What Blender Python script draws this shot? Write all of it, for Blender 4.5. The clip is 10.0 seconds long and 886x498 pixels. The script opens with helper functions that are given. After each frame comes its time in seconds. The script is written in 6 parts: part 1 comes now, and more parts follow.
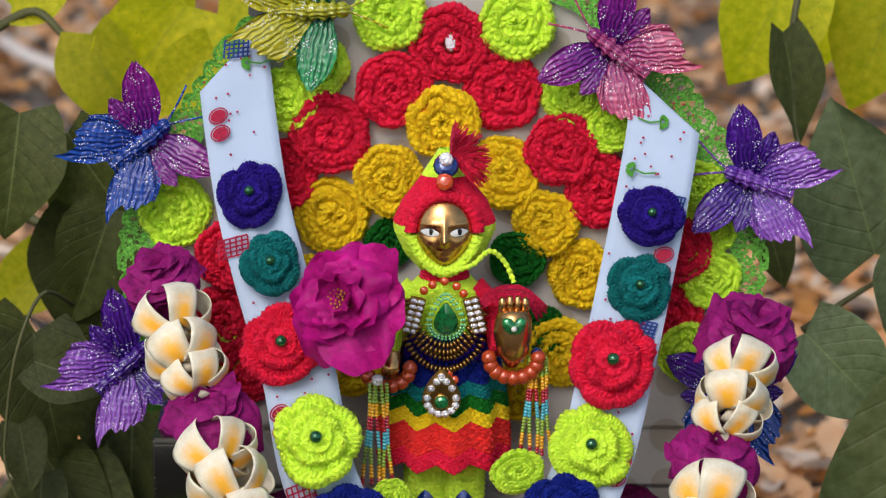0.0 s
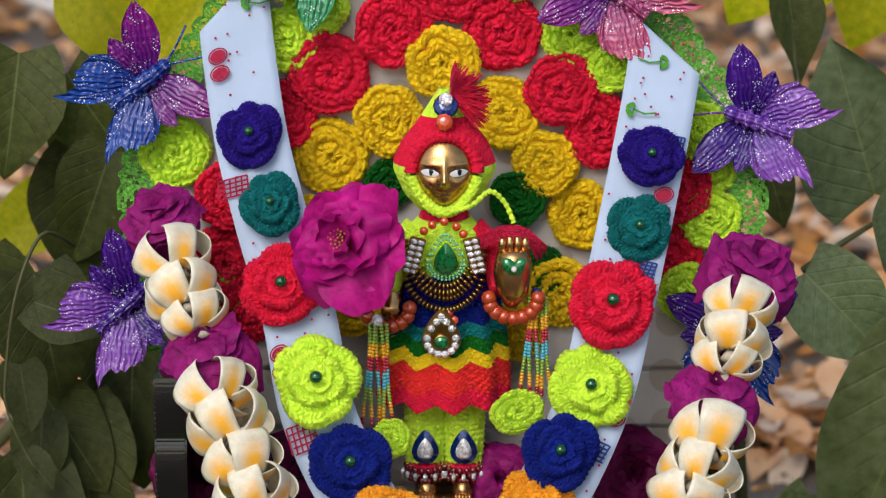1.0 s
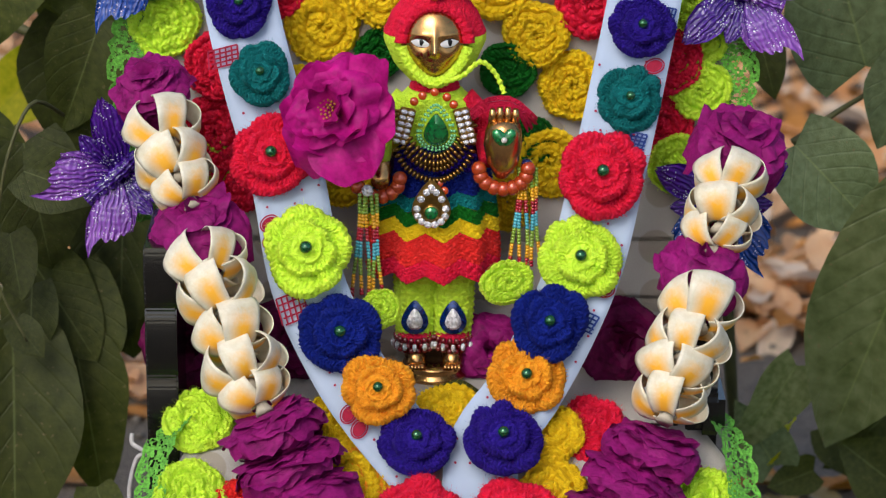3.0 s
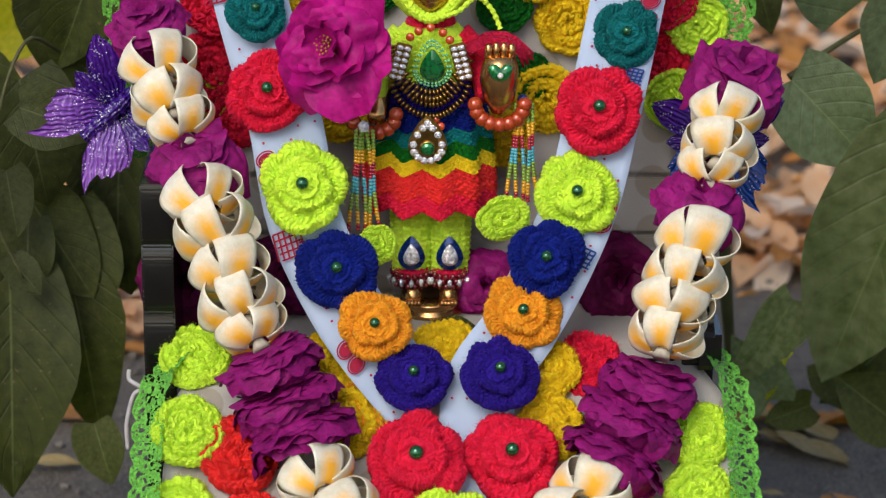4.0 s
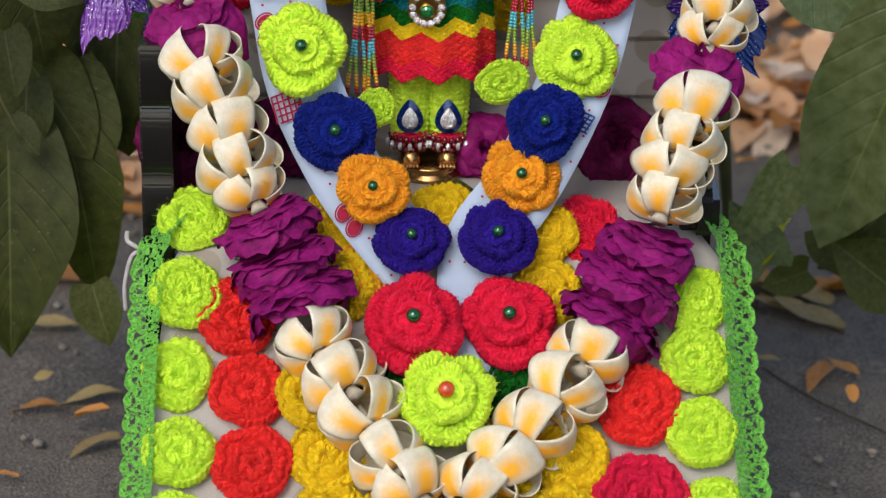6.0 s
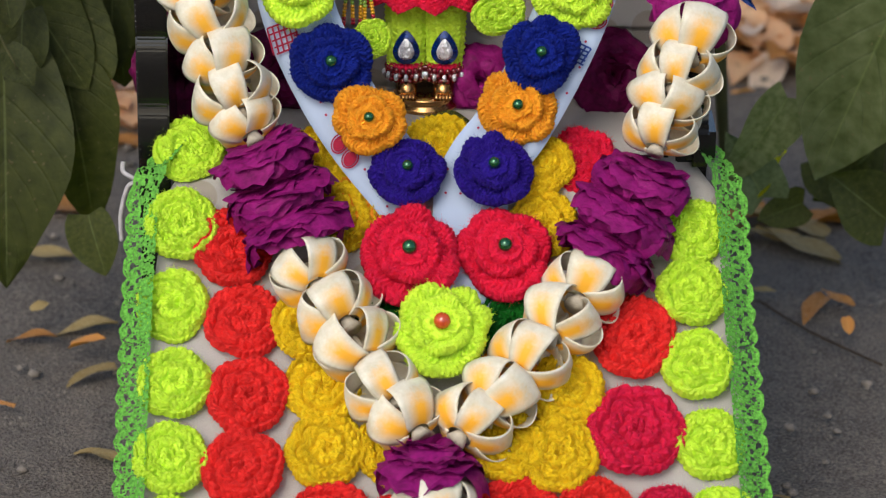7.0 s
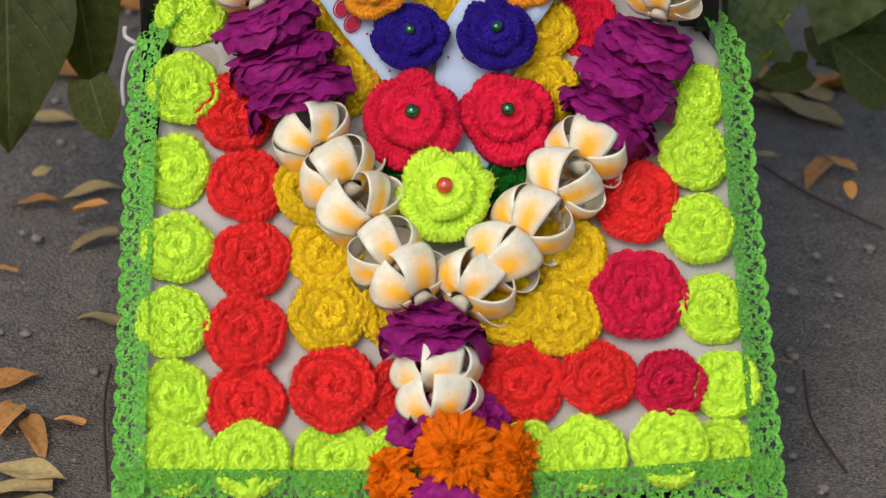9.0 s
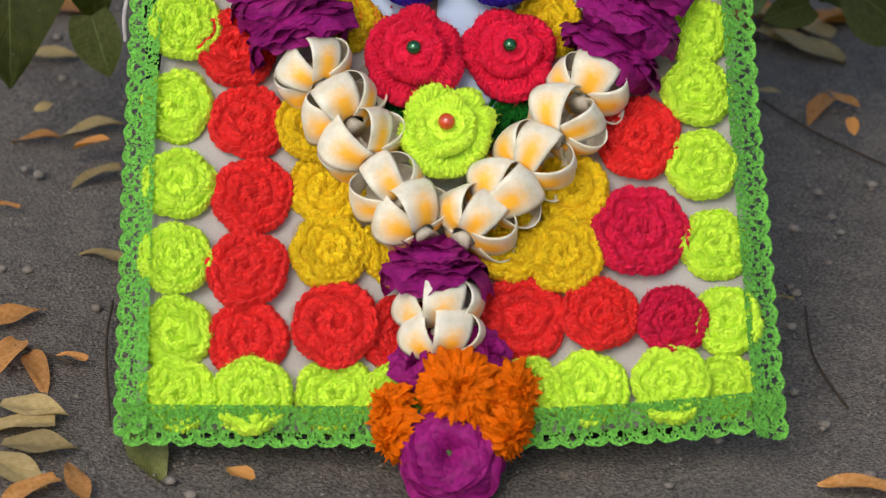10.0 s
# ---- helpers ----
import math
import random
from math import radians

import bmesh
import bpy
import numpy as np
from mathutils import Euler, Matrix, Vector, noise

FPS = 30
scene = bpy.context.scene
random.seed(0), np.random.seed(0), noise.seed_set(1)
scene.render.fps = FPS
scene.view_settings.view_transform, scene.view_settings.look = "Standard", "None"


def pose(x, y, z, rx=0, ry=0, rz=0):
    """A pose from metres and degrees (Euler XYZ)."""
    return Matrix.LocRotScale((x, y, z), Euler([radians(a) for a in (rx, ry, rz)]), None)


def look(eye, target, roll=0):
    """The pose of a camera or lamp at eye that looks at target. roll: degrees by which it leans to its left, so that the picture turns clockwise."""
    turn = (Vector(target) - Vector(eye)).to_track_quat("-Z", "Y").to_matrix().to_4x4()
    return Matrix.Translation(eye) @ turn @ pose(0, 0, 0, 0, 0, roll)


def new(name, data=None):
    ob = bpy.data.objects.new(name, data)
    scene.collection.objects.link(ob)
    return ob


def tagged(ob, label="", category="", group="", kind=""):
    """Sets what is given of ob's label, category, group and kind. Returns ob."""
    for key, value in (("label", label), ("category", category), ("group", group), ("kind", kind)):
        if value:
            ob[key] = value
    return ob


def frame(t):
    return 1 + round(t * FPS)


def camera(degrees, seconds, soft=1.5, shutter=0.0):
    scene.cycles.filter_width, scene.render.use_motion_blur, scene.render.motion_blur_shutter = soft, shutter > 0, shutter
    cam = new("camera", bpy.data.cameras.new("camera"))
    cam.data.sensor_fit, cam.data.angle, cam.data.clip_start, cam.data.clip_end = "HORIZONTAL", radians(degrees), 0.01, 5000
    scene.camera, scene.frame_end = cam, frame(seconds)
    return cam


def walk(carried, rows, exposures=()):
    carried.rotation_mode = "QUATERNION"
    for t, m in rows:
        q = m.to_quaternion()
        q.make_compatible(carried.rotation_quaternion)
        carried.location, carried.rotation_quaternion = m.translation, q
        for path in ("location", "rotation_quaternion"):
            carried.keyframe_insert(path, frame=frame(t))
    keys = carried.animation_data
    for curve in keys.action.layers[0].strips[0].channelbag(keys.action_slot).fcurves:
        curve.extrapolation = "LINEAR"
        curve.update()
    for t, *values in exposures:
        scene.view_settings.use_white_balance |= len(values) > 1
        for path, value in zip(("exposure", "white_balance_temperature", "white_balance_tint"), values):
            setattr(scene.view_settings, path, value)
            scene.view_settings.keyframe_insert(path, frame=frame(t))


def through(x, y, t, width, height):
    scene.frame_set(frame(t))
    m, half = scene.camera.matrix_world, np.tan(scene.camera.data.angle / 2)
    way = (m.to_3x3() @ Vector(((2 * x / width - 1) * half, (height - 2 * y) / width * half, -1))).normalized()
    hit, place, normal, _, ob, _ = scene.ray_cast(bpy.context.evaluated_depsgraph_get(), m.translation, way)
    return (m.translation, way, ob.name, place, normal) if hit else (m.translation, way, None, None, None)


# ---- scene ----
# ---------------------------------------------------------------- camera
cam = camera(16.0, 10.0, soft=1.25)
cam.data.dof.use_dof = True
cam.data.dof.focus_distance = 2.08
cam.data.dof.aperture_fstop = 9.0
EYE = (0.0, -1.9, 1.02)
ROWS = [
    (0.0, 75.000, 0.000, -0.000),
    (0.5, 74.464, 0.002, -0.003),
    (1.0, 73.916, 0.019, -0.008),
    (1.5, 73.336, 0.033, -0.031),
    (2.0, 72.732, -0.115, -0.044),
    (2.5, 72.144, -0.241, -0.089),
    (4.0, 70.397, -0.119, -0.226),
    (4.5, 69.786, -0.103, -0.200),
    (5.0, 69.132, -0.236, -0.139),
    (5.5, 68.524, -0.377, -0.118),
    (7.0, 66.667, -0.610, -0.150),
    (7.5, 66.051, -0.626, -0.164),
    (8.0, 65.454, -0.605, -0.166),
    (8.5, 64.833, -0.546, -0.162),
    (9.0, 64.208, -0.573, -0.115),
    (9.5, 63.611, -0.648, -0.056),
    (10.0, 63.047, -0.574, -0.077),
]
walk(cam, [(t, pose(*EYE, rx, ry, rz)) for t, rx, ry, rz in ROWS])

# ---------------------------------------------------------------- light
scene.view_settings.exposure = 0.36
world = bpy.data.worlds.new("sky")
scene.world = world
world.use_nodes = True
wn = world.node_tree.nodes
sky = wn.new("ShaderNodeTexSky")
sky.sky_type = "NISHITA"
sky.sun_disc = False
sky.sun_elevation = radians(45)
sky.sun_rotation = radians(203)
sky.air_density, sky.dust_density = 1.0, 2.5
wn["Background"].inputs["Strength"].default_value = 0.15
world.node_tree.links.new(sky.outputs[0], wn["Background"].inputs[0])
sun_data = bpy.data.lights.new("sun", "SUN")
sun_data.energy, sun_data.angle, sun_data.color = 1.5, radians(32), (1.0, 0.985, 0.95)
sun = new("sun", sun_data)
sun.matrix_world = look((-1.0, -2.4, 2.7), (0, 0, 0.2))


# ---------------------------------------------------------------- materials
def rgb(h, gain=0.72):
    """A colour in linear light from its hex code; gain: share of it that the surface gives back."""
    c = [int(h[i:i + 2], 16) / 255 for i in (0, 2, 4)]
    return [gain * (x / 12.92 if x <= 0.04045 else ((x + 0.055) / 1.055) ** 2.4) for x in c]


class Nodes:
    def __init__(self, name):
        self.m = bpy.data.materials.new(name)
        self.m.use_nodes = True
        self.n, self.l = self.m.node_tree.nodes, self.m.node_tree.links
        self.b = self.n["Principled BSDF"]

    def add(self, kind, **sockets):
        node = self.n.new("ShaderNode" + kind)
        for k, v in sockets.items():
            self.put(node.inputs[k.replace("_", " ")], v)
        return node

    def put(self, socket, v):
        if isinstance(v, bpy.types.NodeSocket):
            self.l.new(v, socket)
        else:
            socket.default_value = v

    def noise(self, scale, detail=4, where=None):
        t = self.add("TexNoise", Scale=scale, Detail=detail)
        t.inputs["Vector"].default_value = (0, 0, 0)
        self.l.new(where or self.add("TexCoord").outputs["Object"], t.inputs["Vector"])
        return t.outputs["Fac"]

    def ramp(self, fac, *stops):
        r = self.add("ValToRGB", Fac=fac)
        e = r.color_ramp.elements
        while len(e) < len(stops):
            e.new(0.5)
        for el, (p, c) in zip(e, stops):
            el.position, el.color = p, (*c, 1)
        return r.outputs[0]

    def mix(self, fac, a, b, blend="MIX"):
        m = self.n.new("ShaderNodeMix")
        m.data_type, m.blend_type = "RGBA", blend
        self.put(m.inputs[0], fac)
        self.put(m.inputs[6], a if isinstance(a, bpy.types.NodeSocket) else (*a, 1))
        self.put(m.inputs[7], b if isinstance(b, bpy.types.NodeSocket) else (*b, 1))
        return m.outputs[2]

    def bump(self, height, strength, dist):
        b = self.add("Bump", Strength=strength, Distance=dist, Height=height)
        self.l.new(b.outputs[0], self.b.inputs["Normal"])
        return b


def surface(name, color, rough=0.6, metal=0.0, var=0.15, scale=60, bump=0.3, fine=900, dist=0.0006, sheen=0.0,
            coat=0.0, through=0.0, by_object=0.0, spec=0.3):
    """A surface whose colour wanders at two scales, with a fine relief."""
    s = Nodes(name)
    a, b = s.noise(scale, 3), s.noise(fine, 5)
    dark = [c * (1 - var) ** 2 for c in color]
    light = [min(1, c * (1 + var * 0.6)) for c in color]
    col = s.ramp(a, (0.3, dark), (0.7, light))
    col = s.mix(0.35 * min(1, var * 4), col, s.ramp(b, (0.3, [c * 0.6 for c in dark]), (0.6, light)))
    if by_object:
        h = s.add("HueSaturation", Color=col)
        v = s.add("MapRange", Value=s.add("ObjectInfo").outputs["Random"])
        v.inputs["To Min"].default_value, v.inputs["To Max"].default_value = 1 - by_object, 1 + by_object
        s.l.new(v.outputs[0], h.inputs["Value"])
        col = h.outputs[0]
    s.l.new(col, s.b.inputs["Base Color"])
    s.b.inputs["Roughness"].default_value, s.b.inputs["Metallic"].default_value = rough, metal
    s.b.inputs["Sheen Weight"].default_value, s.b.inputs["Coat Weight"].default_value = sheen, coat
    s.b.inputs["Sheen Roughness"].default_value = 0.5
    s.b.inputs["Specular IOR Level"].default_value = 0.5 if metal or coat else spec
    if bump:
        s.bump(b, bump, dist)
    if through:
        t = s.add("BsdfTranslucent")
        s.l.new(col, t.inputs["Color"])
        mx = s.add("MixShader", Fac=through)
        s.l.new(s.b.outputs[0], mx.inputs[1])
        s.l.new(t.outputs[0], mx.inputs[2])
        s.l.new(mx.outputs[0], s.n["Material Output"].inputs["Surface"])
    return s.m


def yarn(name, h):
    """Wool in crochet stitches: loops of about 3 mm, with fibres on them."""
    s = Nodes(name)
    color = rgb(h, {"yarn_lime": 1.0, "yarn_orange": 1.0, "yarn_yellow": 0.86, "yarn_red": 0.9, "yarn_scarlet": 0.88, "yarn_crimson": 0.86}.get(name, 0.74))
    tc = s.add("TexCoord").outputs["Object"]
    bend = s.add("TexNoise", Scale=160.0, Detail=2.0, Vector=tc)
    off = s.add("VectorMath", Vector=bend.outputs["Color"])
    off.operation = "SCALE"
    off.inputs["Scale"].default_value = 0.0035
    where = s.add("VectorMath", Vector=tc)
    where.operation = "ADD"
    s.l.new(off.outputs[0], where.inputs[1])
    loops = s.add("TexVoronoi", Scale=430.0, Vector=where.outputs[0])
    loops.feature = "SMOOTH_F1"
    loops.inputs["Smoothness"].default_value = 0.35
    fibre = s.noise(1500, 6, where.outputs[0])
    strand = s.add("TexWave", Scale=210.0, Distortion=9.0, Detail=2.0, Vector=where.outputs[0])
    col = s.ramp(s.noise(110, 3), (0.3, [c * 0.80 for c in color]), (0.7, [min(1, c * 1.08) for c in color]))
    col = s.mix(0.30, col, s.ramp(fibre, (0.36, [c * 0.58 for c in color]), (0.60, [min(1, c * 1.22 + 0.006) for c in color])))
    hs = s.add("HueSaturation", Color=col)
    v = s.add("MapRange", Value=s.add("ObjectInfo").outputs["Random"])
    v.inputs["To Min"].default_value, v.inputs["To Max"].default_value = 0.93, 1.07
    s.l.new(v.outputs[0], hs.inputs["Value"])
    s.l.new(hs.outputs[0], s.b.inputs["Base Color"])
    s.b.inputs["Roughness"].default_value = 0.95
    s.b.inputs["Specular IOR Level"].default_value = 0.15
    s.b.inputs["Subsurface Weight"].default_value = 0.45
    s.b.inputs["Subsurface Radius"].default_value = (1.0, 1.0, 1.0)
    s.b.inputs["Subsurface Scale"].default_value = 0.003
    s.b.inputs["Sheen Weight"].default_value = 0.16
    s.b.inputs["Sheen Roughness"].default_value = 0.6
    s.put(s.b.inputs["Sheen Tint"], (*[min(1, c * 1.3 + 0.08) for c in color], 1))
    b1 = s.add("Bump", Strength=0.9, Distance=0.0017, Height=loops.outputs["Distance"])
    b1.invert = True
    b2 = s.add("Bump", Strength=0.25, Distance=0.0006, Height=strand.outputs["Fac"])
    b3 = s.add("Bump", Strength=0.7, Distance=0.0006, Height=fibre)
    s.l.new(b1.outputs[0], b2.inputs["Normal"])
    s.l.new(b2.outputs[0], b3.inputs["Normal"])
    s.l.new(b3.outputs[0], s.b.inputs["Normal"])
    t = s.add("BsdfTranslucent")
    s.l.new(hs.outputs[0], t.inputs["Color"])
    mx = s.add("MixShader", Fac=0.14)
    s.l.new(s.b.outputs[0], mx.inputs[1])
    s.l.new(t.outputs[0], mx.inputs[2])
    s.l.new(mx.outputs[0], s.n["Material Output"].inputs["Surface"])
    return s.m


YARN = {k: yarn("yarn_" + k, h) for k, h in dict(
    red="E81A40", scarlet="F4302C", crimson="E41C48", lime="D2FF44", yellow="FFD41C", orange="FFA024", navy="082088",
    violet="2C128E", teal="0A7A7A", green="0A6E16", ochre="C99A12").items()}
CLOTH = surface("grey_cloth", rgb("C2BAB2"), 0.9, var=0.08, scale=25, bump=0.4, fine=1800, dist=0.0003)
WHITE = surface("white_cotton", rgb("BCCCE4"), 0.85, var=0.04, scale=40, bump=0.35, fine=2200, dist=0.0002)
LACE = surface("green_lace", rgb("74C248", 0.82), 0.75, var=0.45, scale=420, bump=1.0, fine=900, dist=0.0012, through=0.1)
LACQUER = surface("black_lacquer", rgb("100E0C"), 0.25, var=0.3, scale=60, bump=0.1, fine=500, coat=0.35)
BRASS = surface("polished_brass", rgb("D8A468", 0.85), 0.27, metal=1.0, var=0.15, scale=90, bump=0.06, fine=300)
GOLD = surface("antique_gold", rgb("B08A48"), 0.28, metal=1.0, var=0.2, scale=200, bump=0.1)
GREENBEAD = surface("green_glass_bead", rgb("0A6A34"), 0.08, metal=0.55, var=0.3, scale=300, bump=0.0, coat=1.0)
REDBEAD = surface("orange_red_bead", rgb("E0501C"), 0.15, var=0.15, scale=300, bump=0.0, coat=0.8)
ROSE = surface("magenta_petal", rgb("9A1C72"), 0.55, var=0.3, scale=70, bump=0.6, fine=300, dist=0.0012, through=0.06, spec=0.1)
ROSEDARK = surface("dark_magenta_petal", rgb("70104A"), 0.55, var=0.3, scale=70, bump=0.6, fine=300, dist=0.0012, through=0.05, spec=0.1)
MARIGOLD = surface("marigold_petal", rgb("FA7400"), 0.7, var=0.25, scale=120, bump=0.3, fine=700, through=0.15, spec=0.08)


# ---------------------------------------------------------------- helpers of this scene
def mesh(name, verts, faces, mat, smooth=True):
    me = bpy.data.meshes.new(name)
    me.from_pydata([tuple(v) for v in verts], [], [tuple(int(i) for i in f) for f in faces])
    for m in (mat if isinstance(mat, (list, tuple)) else [mat]):
        me.materials.append(m)
    if smooth:
        me.shade_smooth()
    me.update()
    return me


def part(name, me, parent=None, label="", m=None):
    ob = new(name, me)
    if parent is not None:
        ob.parent = parent
    if m is not None:
        ob.matrix_basis = m
    if label:
        ob["label"] = label
    return ob


def thing(name, label, category, group="", m=None, data=None):
    ob = tagged(new(name, data), label, category, group)
    if m is not None:
        ob.matrix_basis = m
    return ob


def facing(loc, normal, spin=0.0, size=1.0):
    """A pose at loc whose z axis is the normal, turned by spin degrees about it."""
    q = Vector(normal).to_track_quat("Z", "Y")
    return Matrix.Translation(loc) @ q.to_matrix().to_4x4() @ pose(0, 0, 0, 0, 0, spin) @ Matrix.Diagonal((size, size, size, 1))


def grid_faces(nu, nv, wrap=False, off=0):
    f = []
    for i in range(nu - 1):
        for j in range(nv if wrap else nv - 1):
            k = (j + 1) % nv
            f.append((off + i * nv + j, off + i * nv + k, off + (i + 1) * nv + k, off + (i + 1) * nv + j))
    return f


def ball_mesh(name, r, mat, nu=10, nv=16, squash=1.0, smooth=True):
    v, f = [], []
    for i in range(nu + 1):
        a = math.pi * i / nu
        for j in range(nv):
            b = 2 * math.pi * j / nv
            v.append((r * math.sin(a) * math.cos(b), r * math.sin(a) * math.sin(b), r * squash * math.cos(a)))
    return mesh(name, v, [tuple(reversed(q)) for q in grid_faces(nu + 1, nv, True)], mat, smooth)


def tube_mesh(name, pts, radii, mat, n=10, closed=False):
    """A tube along a run of points; radii: one, or one a point."""
    pts = [Vector(p) for p in pts]
    if not hasattr(radii, "__len__"):
        radii = [radii] * len(pts)
    v = []
    side = None
    for i, p in enumerate(pts):
        d = (pts[min(i + 1, len(pts) - 1)] - pts[max(i - 1, 0)]).normalized()
        if side is None:
            side = d.orthogonal().normalized()
        side = (side - d * side.dot(d)).normalized()
        up = d.cross(side)
        for j in range(n):
            a = 2 * math.pi * j / n
            v.append(p + radii[i] * (side * math.cos(a) + up * math.sin(a)))
    f = grid_faces(len(pts), n, True)
    f.append(tuple(range(n - 1, -1, -1)))
    f.append(tuple((len(pts) - 1) * n + j for j in range(n)))
    return mesh(name, v, f, mat)


def spline(pts, n):
    """n points on a smooth run through pts."""
    pts = [Vector(p) for p in pts]
    out = []
    for k in range(n):
        x = k / (n - 1) * (len(pts) - 1)
        i = min(int(x), len(pts) - 2)
        t = x - i
        a, b, c, d = pts[max(i - 1, 0)], pts[i], pts[i + 1], pts[min(i + 2, len(pts) - 1)]
        out.append(0.5 * ((2 * b) + (c - a) * t + (2 * a - 5 * b + 4 * c - d) * t * t + (3 * b - a - 3 * c + d) * t ** 3))
    return out


# mat, seat and panel, seen from the side: (y, z)
PROFILE = [(-0.2045, 0.0200), (0.0150, 0.2395), (0.0648, 0.2547), (0.1614, 0.2547)]
N_MAT, N_TOP, N_SEAT = Vector((0, -0.7071, 0.7071)), Vector((0, -0.2924, 0.9563)), Vector((0, 0, 1))
N_BACK = Vector((0, -0.9903, 0.1392))
N_SASH = Vector((0, -0.887, 0.462))
rnd = random.Random(7)
STEP = {"coil": 0, "petal": 0}


def mat_normal(loc):
    return N_MAT if loc[1] < PROFILE[1][0] else N_TOP if loc[1] < PROFILE[2][0] else N_SEAT


# ---------------------------------------------------------------- ground
def build_ground():
    s = Nodes("dusty_ground")
    a, b, c = s.noise(1.2, 5), s.noise(34, 10), s.noise(420, 8)
    col = s.ramp(a, (0.3, rgb("685C50")), (0.7, rgb("8A7C6A")))
    col = s.mix(0.35, col, s.ramp(s.noise(5, 6), (0.35, rgb("443C34")), (0.65, rgb("94867A"))))
    col = s.mix(0.6, col, s.ramp(b, (0.38, rgb("4C4238")), (0.7, rgb("8E8070"))))
    col = s.mix(0.55, col, s.ramp(c, (0.35, rgb("2C2824")), (0.72, rgb("ACA092"))))
    s.l.new(col, s.b.inputs["Base Color"])
    s.b.inputs["Roughness"].default_value = 0.95
    b1 = s.add("Bump", Strength=0.8, Distance=0.012, Height=s.noise(48, 9))
    b2 = s.bump(c, 1.0, 0.006)
    s.l.new(b1.outputs[0], b2.inputs["Normal"])
    n = 120
    v, f = [], []
    xs = [math.copysign(abs(u) ** 3, u) * 200 for u in np.linspace(-1, 1, n)]
    for x in xs:
        for y in xs:
            near = math.exp(-((x / 4) ** 2 + (y / 4) ** 2))
            v.append((x, y, 0.006 * near * (noise.noise(Vector((x * 5, y * 5, 0))) - 0.3) - 0.002))
    ob = new("ground", mesh("ground", v, grid_faces(n, n), s.m))
    tagged(ob, "grey-brown dusty bare ground with gravel", "ground", kind="structure")


build_ground()


# ---------------------------------------------------------------- throne
def slab(name, outline, depth, mat, bevel=0.0):
    """An outline in x, z, given thickness along y."""
    bm = bmesh.new()
    vs = [bm.verts.new((x, 0, z)) for x, z in outline]
    face = bm.faces.new(vs)
    r = bmesh.ops.extrude_face_region(bm, geom=[face])
    bmesh.ops.translate(bm, verts=[e for e in r["geom"] if isinstance(e, bmesh.types.BMVert)], vec=(0, depth, 0))
    bmesh.ops.recalc_face_normals(bm, faces=bm.faces)
    if bevel:
        bmesh.ops.bevel(bm, geom=list(bm.edges), offset=bevel, segments=2, affect="EDGES", clamp_overlap=True)
    me = bpy.data.meshes.new(name)
    bm.to_mesh(me)
    bm.free()
    me.materials.append(mat)
    return me


def dotted_cloth():
    s = Nodes("dotted_grey_cloth")
    tc = s.add("TexCoord").outputs["Object"]
    a, b = s.noise(25, 3), s.noise(1500, 4)
    vor = s.add("TexVoronoi", Scale=26.0, Randomness=0.25, Vector=tc)
    spot = s.ramp(vor.outputs["Distance"], (0.30, (1, 1, 1)), (0.33, (0, 0, 0)))
    col = s.ramp(a, (0.3, rgb("B4ADA6")), (0.7, rgb("C6BFB8")))
    col = s.mix(0.3, col, s.ramp(b, (0.3, rgb("8E8780")), (0.7, rgb("D0CAC4"))))
    sp = s.add("Math", Value=spot)
    sp.operation = "MULTIPLY"
    sp.inputs[1].default_value = 0.45
    col = s.mix(sp.outputs[0], col, rgb("8D7A5C"))
    s.l.new(col, s.b.inputs["Base Color"])
    s.b.inputs["Roughness"].default_value = 0.88
    s.bump(b, 0.4, 0.0003)
    return s.m


DOTTED = dotted_cloth()
Y0, Z0 = PROFILE[3]
BACK_AT = pose(0, Y0, Z0, -8, 0, 0)


def half_width(v):
    """Half the panel's width at height v along it."""
    return float(np.interp(v, [-0.02, 0.06, 0.14, 0.205, 0.25, 0.30, 0.335, 0.372, 0.40],
                           [0.172, 0.178, 0.196, 0.205, 0.196, 0.160, 0.138, 0.095, 0.02]))


